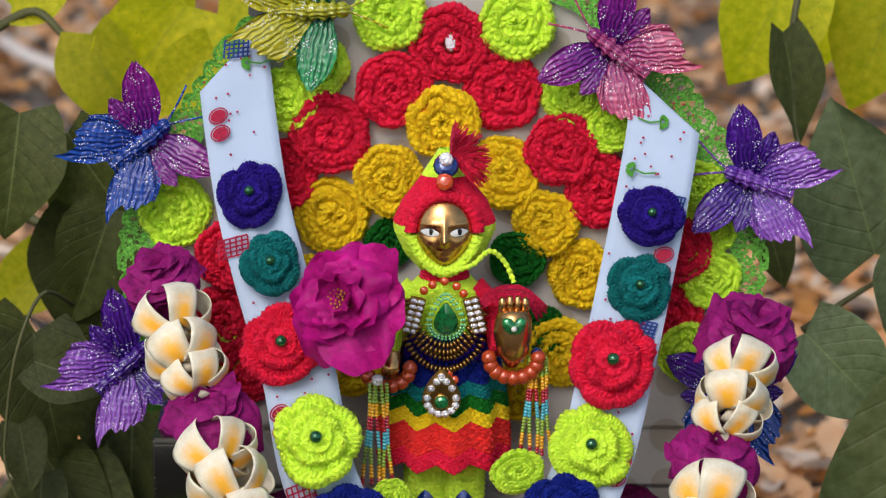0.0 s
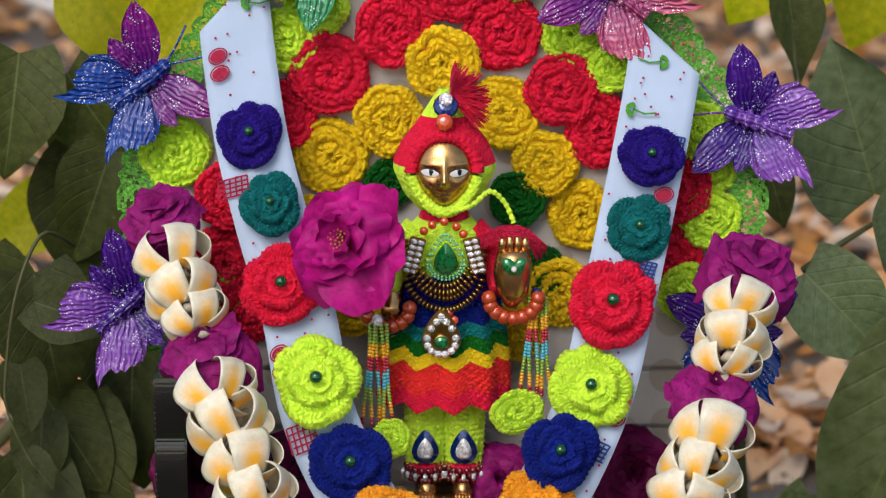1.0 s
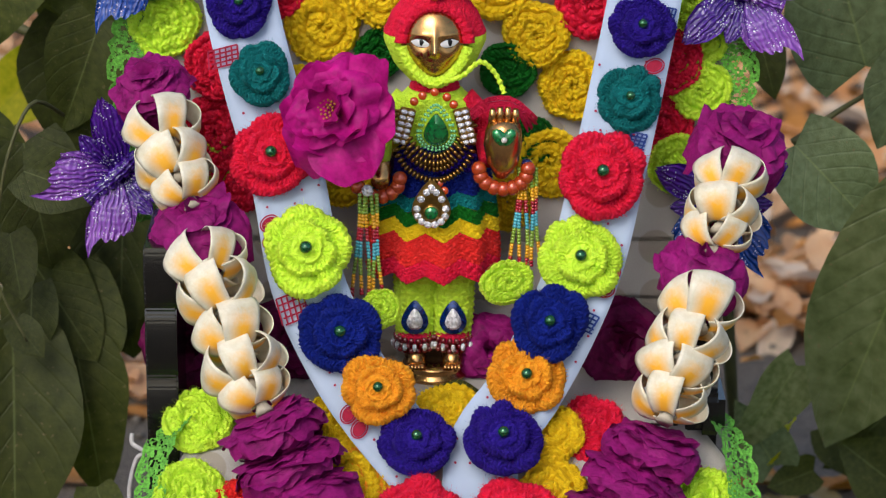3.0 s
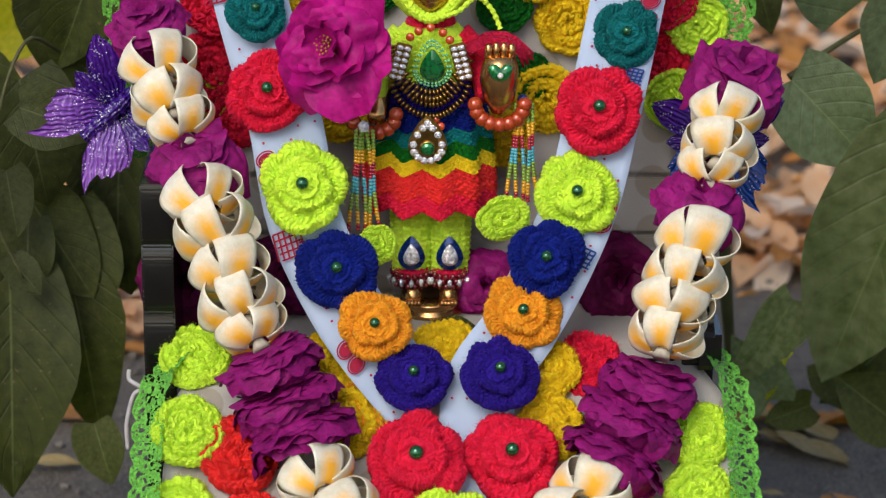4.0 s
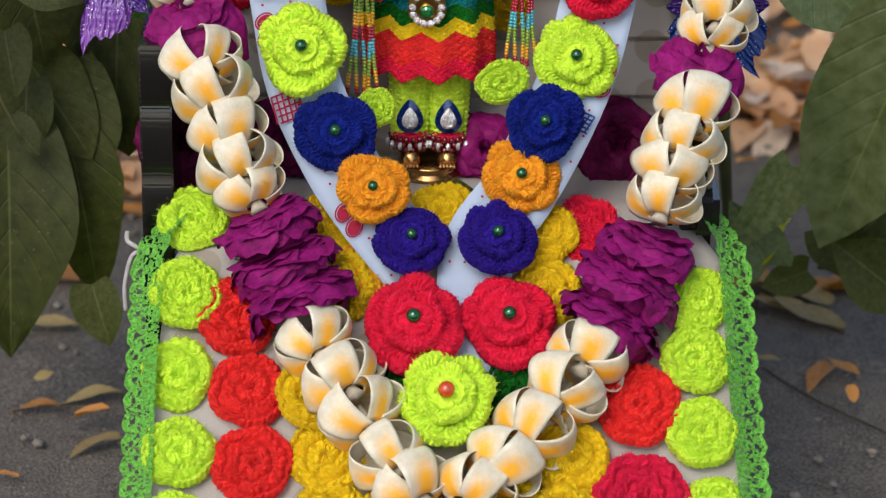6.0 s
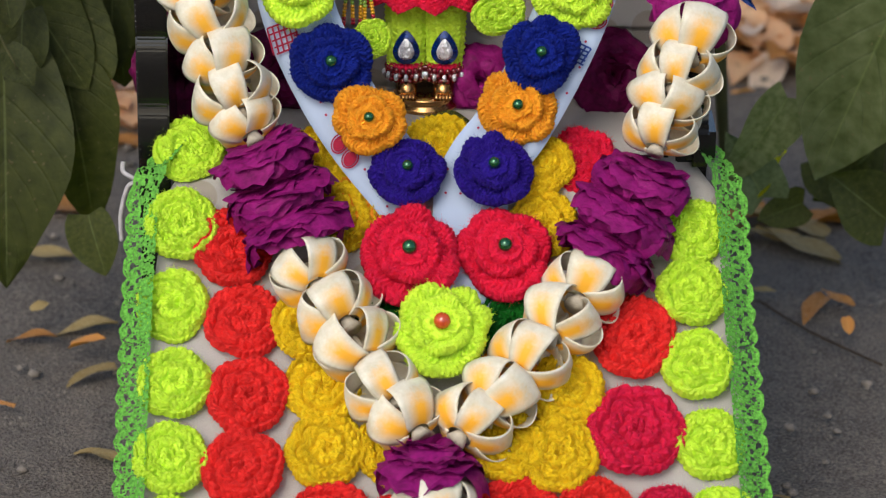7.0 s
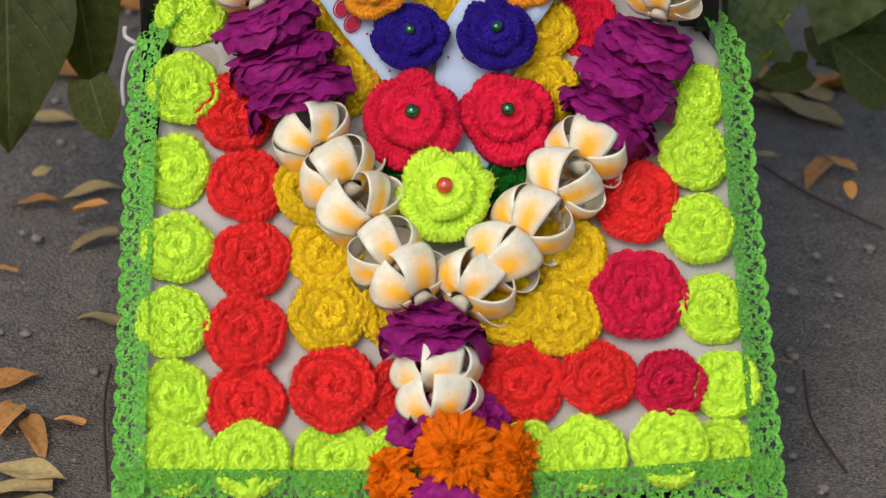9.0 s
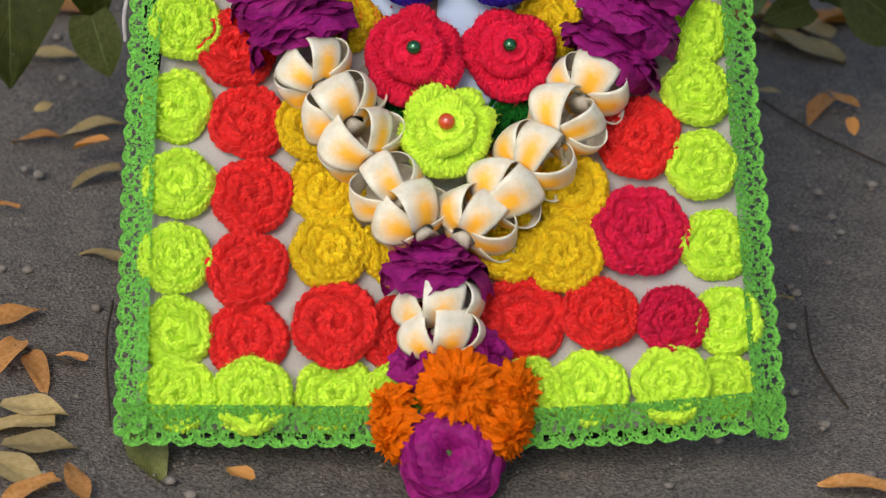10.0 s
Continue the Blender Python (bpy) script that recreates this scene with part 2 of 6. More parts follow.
def build_throne():
    throne = thing("throne", "small black lacquered wooden throne with cloth-covered back and seat", "throne", m=pose(0, 0, 0))
    vs = list(np.linspace(-0.02, 0.40, 40))
    outline = [(half_width(v), v) for v in vs] + [(-half_width(v), v) for v in reversed(vs)]
    part("backrest", slab("backrest", outline, 0.012, DOTTED, 0.0015), throne, "high back covered in dotted grey cloth", BACK_AT @ pose(0, 0.001, 0))
    # slats under the cloth on the lower back
    for k in range(3):
        v0, v1 = 0.002 + k * 0.041, 0.040 + k * 0.041
        w = half_width(v0) - 0.006
        part("slat", slab("slat", [(-w, v0), (w, v0), (w, v1), (-w, v1)], 0.004, DOTTED, 0.0012), throne, "", BACK_AT @ pose(0, -0.0035, 0))
    # seat board
    (y1, z1), (y2, z2), (y3, z3) = PROFILE[1:]
    bm = [(-0.165, z2 - 0.004 - 0.03), (0.165, z2 - 0.034), (0.165, z2 - 0.006), (-0.165, z2 - 0.006)]
    part("seat", slab("seat", bm, y3 - y2 + 0.06, LACQUER, 0.002), throne, "black lacquered seat board", pose(0, y2 - 0.02, 0))
    # side posts whose front is cut in rounded swells
    for sx in (-1, 1):
        top = 0.372 if sx < 0 else 0.335
        n = 96
        front = []
        for i in range(n + 1):
            z = top * i / n
            front.append((-0.0035 * abs(math.sin(math.pi * z / 0.047)) ** 0.6, z))
        outline = [(0.085, 0.0)] + front + [(0.085, top)]
        outline.reverse()
        part("side_post", slab("side_post", outline, 0.021, LACQUER, 0.0012), throne, "black side post with swelling front",
             pose(sx * 0.178 + 0.0105, 0.045, 0, 0, 0, 90))
        arm = [(-0.010, -0.016), (0.010, -0.016), (0.010, 0.014), (-0.010, 0.014)]
        if sx > 0:
            part("arm_end", slab("arm_end", arm, 0.05, LACQUER, 0.005), throne, "rounded black arm end", pose(sx * 0.183, 0.03, 0.262))
    (y0, z0) = PROFILE[0]
    v = []
    for y, z in ((y0 + 0.046, 0.0), (y0 + 0.040, 0.046), (y1 + 0.004, z1 - 0.012), (y2, z2 - 0.014), (y2, z2 - 0.030), (y1, z1 - 0.030), (y0 + 0.062, 0.0)):
        v += [(-0.165, y, z), (0.165, y, z)]
    f = [(2 * i, 2 * i + 1, 2 * ((i + 1) % 7) + 1, 2 * ((i + 1) % 7)) for i in range(7)]
    f += [tuple(range(0, 14, 2)), tuple(range(13, 0, -2))]
    part("footboard", mesh("footboard", v, f, LACQUER, False), throne, "slanting black board under the mat")
    return throne


throne = build_throne()


# mat
def mat_point(x, s, h=0.0):
    """A place on the mat: x, the way s up from its lower edge, the height above it."""
    acc = 0.0
    for (ya, za), (yb, zb) in zip(PROFILE, PROFILE[1:]):
        d = math.hypot(yb - ya, zb - za)
        if s <= acc + d or (yb, zb) == PROFILE[3]:
            k = (s - acc) / d
            n = Vector((0, -(zb - za) / d, (yb - ya) / d))
            return Vector((x, ya + (yb - ya) * k, za + (zb - za) * k)) + n * h
        acc += d


LEN1 = math.dist(PROFILE[0], PROFILE[1])
LEN2 = LEN1 + math.dist(PROFILE[1], PROFILE[2])
LEN3 = LEN2 + math.dist(PROFILE[2], PROFILE[3])


def mat_half(s):
    return float(np.interp(s, [0, 0.09, 0.22, LEN1 - 0.012, LEN1 + 0.02, LEN2, LEN3], [0.194, 0.194, 0.189, 0.183, 0.169, 0.155, 0.156]))


def build_mat():
    v = []
    ss = np.linspace(0.010, LEN3 - 0.003, 60)
    us = np.linspace(-1, 1, 41)
    for s in ss:
        for u in us:
            lift = 0.012 * max(0, (u - 0.3) / 0.7) * max(0, 1 - s / 0.08)
            p = mat_point(u * mat_half(s), s + lift, -0.001 + 0.0012 * noise.noise(Vector((u * 4, s * 20, 0))))
            p.x += 0.0140
            v.append(p)
    n = len(v)
    v += [p - Vector((0, 0, 0.005)) + Vector((0, 0.004, 0)) for p in v]
    f = grid_faces(60, 41)
    f += [tuple(n + i for i in reversed(q)) for q in f]
    rim = [i for i in range(41)] + [r * 41 + 40 for r in range(1, 60)] + [59 * 41 + c for c in range(39, -1, -1)] + [r * 41 for r in range(58, 0, -1)]
    f += [(rim[k], rim[k - 1], rim[k - 1] + n, rim[k] + n) for k in range(len(rim))]
    ob = thing("seat_mat", "pale grey dotted cloth mat sloping from the throne seat", "mat", data=mesh("seat_mat", v, f, DOTTED))
    # the slanting board that carries it
    return ob


seat_mat = build_mat()


# ---------------------------------------------------------------- crochet flowers
def add_fuzz(v, f, seed, count, length, keep=None):
    """Stray wool fibres, each a thin sliver, standing off the stitches."""
    rg = np.random.RandomState(seed + 400)
    v = [tuple(p) for p in v]
    pick = rg.randint(0, len(v) if keep is None else keep, count)
    for i in pick:
        p = Vector(v[i])
        out = Vector((p.x, p.y, 0))
        out = (out.normalized() if out.length > 1e-6 else Vector((1, 0, 0))) * rg.uniform(-0.2, 1.0)
        d = (out + Vector(rg.normal(0, 0.55, 3)) + Vector((0, 0, 0.5))).normalized() * length * rg.uniform(0.4, 1.2)
        w = d.orthogonal().normalized() * 0.00014
        o = len(v)
        v += [tuple(p - w), tuple(p + w), tuple(p + d + Vector(rg.normal(0, 0.0003, 3)))]
        f.append((o, o + 1, o + 2))
    return v, f


def rolled_mesh(name, r, height, turns, seed, mat, lobes=6, nr=40, na=180, wob=0.022, hole=0.05, start=None, stop=1.0, fuzz=0):
    """A crochet strip rolled up into a rose: a spiral of puffy cords, two rows of stitches on each."""
    rg = np.random.RandomState(seed)
    ph = rg.rand(8) * 6.28
    rho, phi = np.meshgrid(np.linspace(hole if start is None else start, stop, nr), np.linspace(0, 2 * np.pi, na, endpoint=False), indexing="ij")
    scallop = np.abs(np.sin(0.5 * lobes * phi + ph[0] + 1.5 * rho)) ** 0.8
    out = 0.965 + 0.07 * scallop * rho + wob * np.cos(2 * phi + ph[2]) + 0.7 * wob * np.cos(3 * phi + ph[1])
    sw = rho * turns - phi / (2 * np.pi) - 0.26 * scallop * rho + 0.16 * np.sin(2 * phi + ph[3]) * rho + 0.08 * np.sin(5 * phi + ph[4])
    band = np.floor(sw)
    fr = sw - band
    ridge = np.sin(np.pi * np.clip(fr, 0, 1)) ** 0.55
    count = np.maximum(6, 10 + 12 * np.maximum(band, 0))
    half = np.floor(fr * 2)
    wave = 0.5 * count * phi + 1.57 * half + 1.3 * (fr - 0.5) + 0.5 * np.sin(5 * phi + ph[7])
    wave += np.where(half % 2 == 0, 1.0, -1.0) * 1.5 * ((2 * fr) % 1.0 - 0.5)
    st = np.abs(np.cos(wave)) ** 0.7
    row = np.abs(np.sin(2 * np.pi * fr)) ** 0.5
    lump = 0.5 + 0.5 * np.cos(lobes * phi + 3.0 * rho + ph[5])
    z = height * (0.42 + 0.46 * ridge * (0.75 + 0.25 * lump) + 0.08 * scallop * rho + 0.10 * (1 - rho ** 2))
    z += 0.0026 * (st * row - 0.5) * (r / 0.025)
    z -= height * 0.55 * np.clip((hole * 2.2 - rho) / (hole * 2.2), 0, 1)
    z *= np.clip((1.01 - rho) / 0.09, 0, 1) ** 0.5
    rad = r * rho * out + 0.0012 * (st - 0.5) * rho
    x, y = rad * np.cos(phi), rad * np.sin(phi)
    v = np.stack([x, y, z], -1).reshape(-1, 3)
    f = grid_faces(nr, na, True)
    if start is None:
        v = np.vstack([v, [0, 0, height * 0.12]])
        c = len(v) - 1
        f += [(c, (j + 1) % na, j) for j in range(na)]
    f = [tuple(reversed(q)) for q in f]
    if fuzz:
        v, f = add_fuzz(v, f, seed, fuzz, 0.0042)
    return mesh(name, v, f, mat)


def layer_mesh(name, r, lobes, z0, cup, seed, mat, inner=0.1, nr=42, na=260, depth=0.11, drop=0.004, fuzz=0):
    """One whorl of puffy crocheted petals that overlap round the flower."""
    rg = np.random.RandomState(seed)
    ph = rg.rand(7) * 6.28
    rho, phi = np.meshgrid(np.linspace(inner, 1, nr), np.linspace(0, 2 * np.pi, na, endpoint=False), indexing="ij")
    u = (phi * lobes / (2 * np.pi) + ph[0] + 0.22 * np.sin(2 * phi + ph[1]) + 0.12 * np.sin(phi + ph[6])) % 1.0
    arch = np.sin(np.pi * u) ** 0.55
    edge = 1 - depth + depth * arch + 0.04 * np.cos(2 * phi + ph[2]) + 0.03 * np.cos(3 * phi + ph[3])
    n = 8 * lobes
    rows_n = max(3, round(r / 0.0046))
    ring = rho * rows_n + 0.35 * np.sin(3 * phi + ph[5]) + 0.25 * arch
    which = np.floor(ring)
    slant = np.where(which % 2 == 0, 1.0, -1.0) * 2.0 * (ring - which - 0.5)
    st = np.abs(np.cos(0.5 * n * phi + 1.9 * which + slant + 0.9 * np.sin(7 * phi + ph[1]) + 0.6 * np.sin(11 * phi + 2 * which))) ** 0.7
    rows = np.abs(np.sin(ring * np.pi)) ** 0.5
    z = z0 + cup * rho ** 1.6 * (0.45 + 0.55 * arch) + 0.0016 * np.sin(2 * np.pi * (u - 0.2)) * rho * (r / 0.028)
    z += 0.0027 * (st * (0.25 + 0.75 * rows) - 0.45) + 0.0014 * np.cos(3 * phi + ph[4]) * rho
    z -= (drop + cup * 0.5) * np.clip((rho - 0.84) / 0.16, 0, 1) ** 2
    rad = r * rho * edge + 0.0010 * (st - 0.5) * rho ** 2
    v = np.stack([rad * np.cos(phi), rad * np.sin(phi), z], -1).reshape(-1, 3)
    low = v.reshape(nr, na, 3)[-1].copy()
    low[:, :2] *= 0.93
    low[:, 2] = z0 - 0.003
    v = np.vstack([v, low])
    f = [tuple(reversed(q)) for q in grid_faces(nr + 1, na, True)]
    if fuzz:
        v, f = add_fuzz(v, f, seed, fuzz, 0.0042, nr * na)
    return mesh(name, v, f, mat)


BEAD = {"green": ball_mesh("bead", 0.0042, GREENBEAD), "orange": ball_mesh("bead", 0.0050, REDBEAD)}
COLOUR_NAME = dict(red="red", scarlet="scarlet", crimson="crimson", lime="lime-green", yellow="golden yellow", orange="orange",
                   navy="royal blue", violet="dark violet", teal="teal", green="dark green", ochre="ochre yellow")
ROLLED = {}


def rolled_rose(colour, loc, normal, r, on, spin=None, squash=1.0):
    """A flat rolled crochet rose."""
    var = rnd.randrange(5)
    key = (colour, var)
    if key not in ROLLED:
        if ("", var) not in ROLLED:
            shape = (0.0268, 0.0110, 2.7 + 0.3 * (var % 3), 11 + var * 7, YARN["red"], 5 + var % 3)
            ROLLED[("", var)] = (rolled_mesh("outer_coil", *shape, nr=40, na=216, start=0.40, fuzz=2200), rolled_mesh("inner_coil", *shape, nr=22, na=110, stop=0.40))
        pair = [me.copy() for me in ROLLED[("", var)]]
        for me in pair:
            me.materials.clear()
            me.materials.append(YARN[colour])
        ROLLED[key] = pair
    STEP["coil"] += 1
    k = r / 0.0262
    m = facing(Vector(loc) + Vector(normal) * (0.0030 * (STEP["coil"] % 3)), normal, 0, 1) @ pose(0, 0, 0, rnd.gauss(0, 3), rnd.gauss(0, 3), 0) @ Matrix.Diagonal((k, k * squash, 0.5 + 0.5 * k, 1)) @ pose(0, 0, 0, 0, 0, rnd.uniform(0, 360) if spin is None else spin)
    ob = thing("crochet_rose", "%s crocheted wool rose sewn on the %s" % (COLOUR_NAME[colour], on), "crochet flower",
               "crochet roses on the " + on, m)
    part("outer_coil", ROLLED[key][0], ob)
    part("inner_coil", ROLLED[key][1], ob)
    return ob


PETAL = {}


def layered_flower(colour, loc, normal, r, bead="green", spin=None, on="sash"):
    """A crochet flower with two whorls of petals, a rolled heart and a bead."""
    var = rnd.randrange(2)
    key = (colour, var)
    if key not in PETAL:
        y = YARN[colour]
        PETAL[key] = (layer_mesh("outer_petals", 0.029, 6 - var, 0.0035, 0.0050, 31 + var, y, fuzz=2800),
                      layer_mesh("inner_petals", 0.0185, 5, 0.0095, 0.0062, 47 + var, y, nr=30, na=170, depth=0.10, fuzz=900),
                      rolled_mesh("heart", 0.0105, 0.0075, 1.6, 5 + var, y, lobes=4, nr=16, na=80, hole=0.1))
    a, b, c = PETAL[key]
    STEP["petal"] += 1
    k = r / 0.0298
    slope = Vector((0, Vector(normal).z, -Vector(normal).y))
    lift = 0.0165 * k + 0.0065 * ((STEP["petal"] // 2) % 2) + 0.003 * (STEP["petal"] % 2)
    loc = Vector(loc) - slope * lift * (0.35 if normal is N_MAT else 0.07)
    root = thing("crochet_flower", "%s crocheted wool flower with %s bead on the %s" % (COLOUR_NAME[colour], bead, on),
                 "crochet flower", "crochet flowers on the " + on,
                 facing(Vector(loc) + Vector(normal) * (0.0065 * ((STEP["petal"] // 2) % 2) + 0.003 * (STEP["petal"] % 2)), normal, rnd.uniform(0, 360) if spin is None else spin, k))
    part("outer_petals", a, root)
    part("inner_petals", b, root)
    part("heart", c, root, "", pose(0, 0, 0.0085))
    part("bead", BEAD[bead], root, "shiny %s bead" % bead, pose(0, 0, 0.0165))
    return root


# roses on the panel
for c, loc, r in (
        ("red", (0.0046, 0.2100, 0.6004), 26.5), ("red", (-0.0335, 0.2056, 0.5691), 25.5), ("red", (0.0409, 0.2055, 0.5680), 26.5), ("red", (-0.0768, 0.2014, 0.5393), 27),
        ("red", (0.0808, 0.1999, 0.5285), 24.5), ("red", (-0.1099, 0.1974, 0.5105), 24), ("red", (0.1076, 0.1960, 0.5008), 25), ("red", (-0.1451, 0.1898, 0.4564), 24),
        ("red", (-0.1494, 0.1832, 0.4098), 26), ("red", (-0.1341, 0.1789, 0.3786), 22), ("red", (0.1614, 0.1903, 0.4603), 22), ("red", (0.1560, 0.1838, 0.4137), 22),
        ("yellow", (-0.0004, 0.1972, 0.5482), 24.5), ("yellow", (-0.0364, 0.1970, 0.5078), 24), ("yellow", (-0.0759, 0.1936, 0.4835), 25), ("yellow", (0.0410, 0.1977, 0.5124), 24),
        ("yellow", (0.0701, 0.1929, 0.4785), 22), ("yellow", (0.0955, 0.1879, 0.4429), 23), ("yellow", (0.0802, 0.1805, 0.3904), 24), ("yellow", (-0.0620, 0.1794, 0.3826), 22),
        ("yellow", (0.0511, 0.1767, 0.3630), 20), ("yellow", (-0.0870, 0.1871, 0.4370), 20),
        ("green", (0.0508, 0.1895, 0.4545), 19), ("green", (-0.0365, 0.1909, 0.4642), 17), ("green", (0.0685, 0.1827, 0.4059), 16)):
    rolled_rose(c, loc, N_BACK, r / 1000, "panel")
for loc, r in (((-0.0361, 0.2127, 0.6195), 24), ((-0.0863, 0.2076, 0.5833), 22), ((-0.1076, 0.2047, 0.5623), 22), ((0.0504, 0.2119, 0.6138), 25), ((-0.1836, 0.1939, 0.4854), 24),
               ((0.0871, 0.2052, 0.5661), 20), ((0.1143, 0.2020, 0.5431), 17), ((0.1806, 0.1925, 0.4758), 21), ((0.1829, 0.1876, 0.4409), 21), ((0.1679, 0.1805, 0.3904), 20),
               ((-0.1515, 0.1805, 0.3904), 17), ((0.1745, 0.1963, 0.5028), 18)):
    rolled_rose("lime", loc, N_BACK, r / 1000, "panel")

# roses on the mat
def on_mat(colour, r, *locs, squash=1.0):
    for loc in locs:
        n = mat_normal(loc)
        if n is N_MAT:
            loc = (loc[0], loc[1] - 0.0037, loc[2] - 0.0037)
        rolled_rose(colour, loc, n if n is N_MAT else N_TOP.lerp(N_MAT, 0.55), r / 1000, "mat", squash=squash)


on_mat("lime", 23.5, (-0.1562, -0.0042, 0.2202), (-0.1600, -0.0427, 0.1818), (-0.1573, -0.0809, 0.1435), (-0.1576, -0.1171, 0.1073), (-0.1564, -0.1504, 0.0741), (-0.1529, -0.1791, 0.0454))
on_mat("lime", 22, (-0.1534, 0.0398, 0.2471), squash=1.15)
on_mat("lime", 22.5, (0.1758, -0.0042, 0.2203), (0.1741, -0.0349, 0.1896), (0.1766, -0.0706, 0.1539), (0.1836, -0.1073, 0.1172), (0.1900, -0.1436, 0.0809))
on_mat("lime", 24.5, (-0.1072, -0.1801, 0.0443), (-0.0556, -0.1780, 0.0465), (0.1028, -0.1755, 0.0490), (0.1543, -0.1731, 0.0513))
on_mat("lime", 20, (0.1891, -0.1729, 0.0515), (-0.0177, -0.1788, 0.0456), (0.0656, -0.1757, 0.0487))
on_mat("scarlet", 25.5, (-0.1137, -0.0506, 0.1738), (-0.1101, -0.0866, 0.1379), (-0.1124, -0.1215, 0.1029), (-0.1106, -0.1538, 0.0707), (-0.1225, -0.0146, 0.2099))
on_mat("scarlet", 27.5, (-0.0556, -0.1477, 0.0768), (0.0621, -0.1430, 0.0814), (0.1362, -0.0572, 0.1673))
on_mat("scarlet", 23.5, (0.1103, -0.1414, 0.0831), (-0.0164, -0.1501, 0.0744))
on_mat("crimson", 30.5, (0.1366, -0.1019, 0.1225))
on_mat("crimson", 22, (0.1557, -0.1438, 0.0807))
on_mat("red", 21, (0.1032, 0.0377, 0.2464), squash=1.3)
on_mat("yellow", 25, (-0.0600, -0.1125, 0.1119), (0.0872, -0.1137, 0.1107), (-0.0626, -0.0817, 0.1428), (0.0929, -0.0834, 0.1411), (-0.0707, -0.0531, 0.1714), (-0.0561, 0.0014, 0.2259))
on_mat("yellow", 23, (-0.0644, 0.0387, 0.2467), (0.0755, 0.0274, 0.2433), (0.0785, -0.0014, 0.2231), (0.0105, 0.0503, 0.2503), (0.0567, -0.1105, 0.1140), (-0.0187, -0.1109, 0.1135))
on_mat("orange", 20, (-0.0396, 0.0126, 0.2296), (0.0550, -0.0768, 0.1476))
on_mat("green", 22, (0.0568, -0.0495, 0.1750), (-0.0235, -0.0417, 0.1827))


# ---------------------------------------------------------------- sash
def sash_mesh(pts, width, slant, n=60, m=9):
    pts = spline(pts, n)
    v = []
    for i, p in enumerate(pts):
        d = (pts[min(i + 1, n - 1)] - pts[max(i - 1, 0)]).normalized()
        nrm = N_SASH if i < n * 0.75 else N_SASH.lerp(N_MAT, (i / n - 0.75) * 4)
        side = d.cross(nrm).normalized()
        for j in range(m):
            u = j / (m - 1) - 0.5
            v.append(p + side * u * width - d * (u * slant * max(0, 1 - i / 12)) + nrm * (0.0012 * math.sin(i * 0.35 + u * 3) + 0.0016 * noise.noise(Vector((i * 0.1, u * 2, 4)))))
    k = len(v)
    f = grid_faces(n, m)
    v += [q - N_SASH * 0.0008 for q in v]
    f += [tuple(k + i for i in reversed(q)) for q in f[:]]
    rim = list(range(m)) + [r * m + m - 1 for r in range(1, n)] + [(n - 1) * m + c for c in range(m - 2, -1, -1)] + [r * m for r in range(n - 2, 0, -1)]
    f += [(rim[i], rim[i - 1], rim[i - 1] + k, rim[i] + k) for i in range(len(rim))]
    return mesh("sash", v, f, WHITE)


SASH_L = [(-0.1419, 0.1891, 0.5949), (-0.1355, 0.1654, 0.5495), (-0.1272, 0.1420, 0.5045), (-0.1134, 0.1170, 0.4566), (-0.0955, 0.0889, 0.4025), (-0.0825, 0.0587, 0.3446), (-0.0593, 0.0350, 0.2992), (-0.0348, 0.0178, 0.2662), (-0.0063, 0.0019, 0.2357)]
SASH_R = [(0.1505, 0.1736, 0.5651), (0.1455, 0.1582, 0.5356), (0.1373, 0.1384, 0.4976), (0.1260, 0.1135, 0.4498), (0.1149, 0.0906, 0.4059), (0.1014, 0.0648, 0.3564), (0.0826, 0.0440, 0.3165), (0.0602, 0.0251, 0.2801), (0.0324, 0.0045, 0.2406), (0.0356, -0.0517, 0.1813)]
sash_left = thing("sash", "white printed cotton sash laid over the panel and mat", "sash", "sashes", data=sash_mesh(SASH_L, 0.049, -0.045))
sash_right = thing("sash", "white printed cotton sash laid over the panel and mat", "sash", "sashes", data=sash_mesh(SASH_R, 0.049, 0.034))

for c, loc, r in (
        ("violet", (-0.1287, 0.1427, 0.5102), 23.5), ("violet", (0.1383, 0.1357, 0.4968), 22.5), ("teal", (-0.1138, 0.1204, 0.4674), 22),
        ("teal", (0.1301, 0.1137, 0.4544), 23.5), ("red", (-0.1060, 0.0947, 0.4202), 29), ("red", (0.1111, 0.0889, 0.4091), 31),
        ("lime", (-0.0823, 0.0651, 0.3634), 31), ("lime", (0.0967, 0.0633, 0.3600), 29), ("navy", (-0.0600, 0.0400, 0.3151), 28.5),
        ("navy", (0.0762, 0.0433, 0.3215), 27), ("orange", (-0.0351, 0.0231, 0.2828), 25), ("orange", (0.0613, 0.0274, 0.2911), 27),
        ("violet", (-0.0100, 0.0076, 0.2552), 25.5), ("violet", (0.0460, 0.0085, 0.2569), 27), ("red", (-0.0081, -0.0286, 0.2128), 35), ("red", (0.0533, -0.0267, 0.2147), 33)):
    layered_flower(c, loc, N_SASH if loc[2] > 0.27 else N_MAT, r / 1000)
layered_flower("lime", (0.0130, -0.0741, 0.1822), N_MAT, 0.033, "orange")
rolled_rose("lime", (0.0485, 0.0576, 0.3425), N_SASH, 0.0185, "sash", squash=0.72)
rolled_rose("lime", (-0.0342, 0.0501, 0.3280), N_SASH, 0.013, "sash")


# ---------------------------------------------------------------- fresh flowers
def with_uv(me, uv):
    layer = me.uv_layers.new(name="uv")
    idx = np.empty(len(me.loops), dtype=np.int32)
    me.loops.foreach_get("vertex_index", idx)
    layer.data.foreach_set("uv", np.asarray(uv, dtype=np.float32)[idx].ravel())
    return me


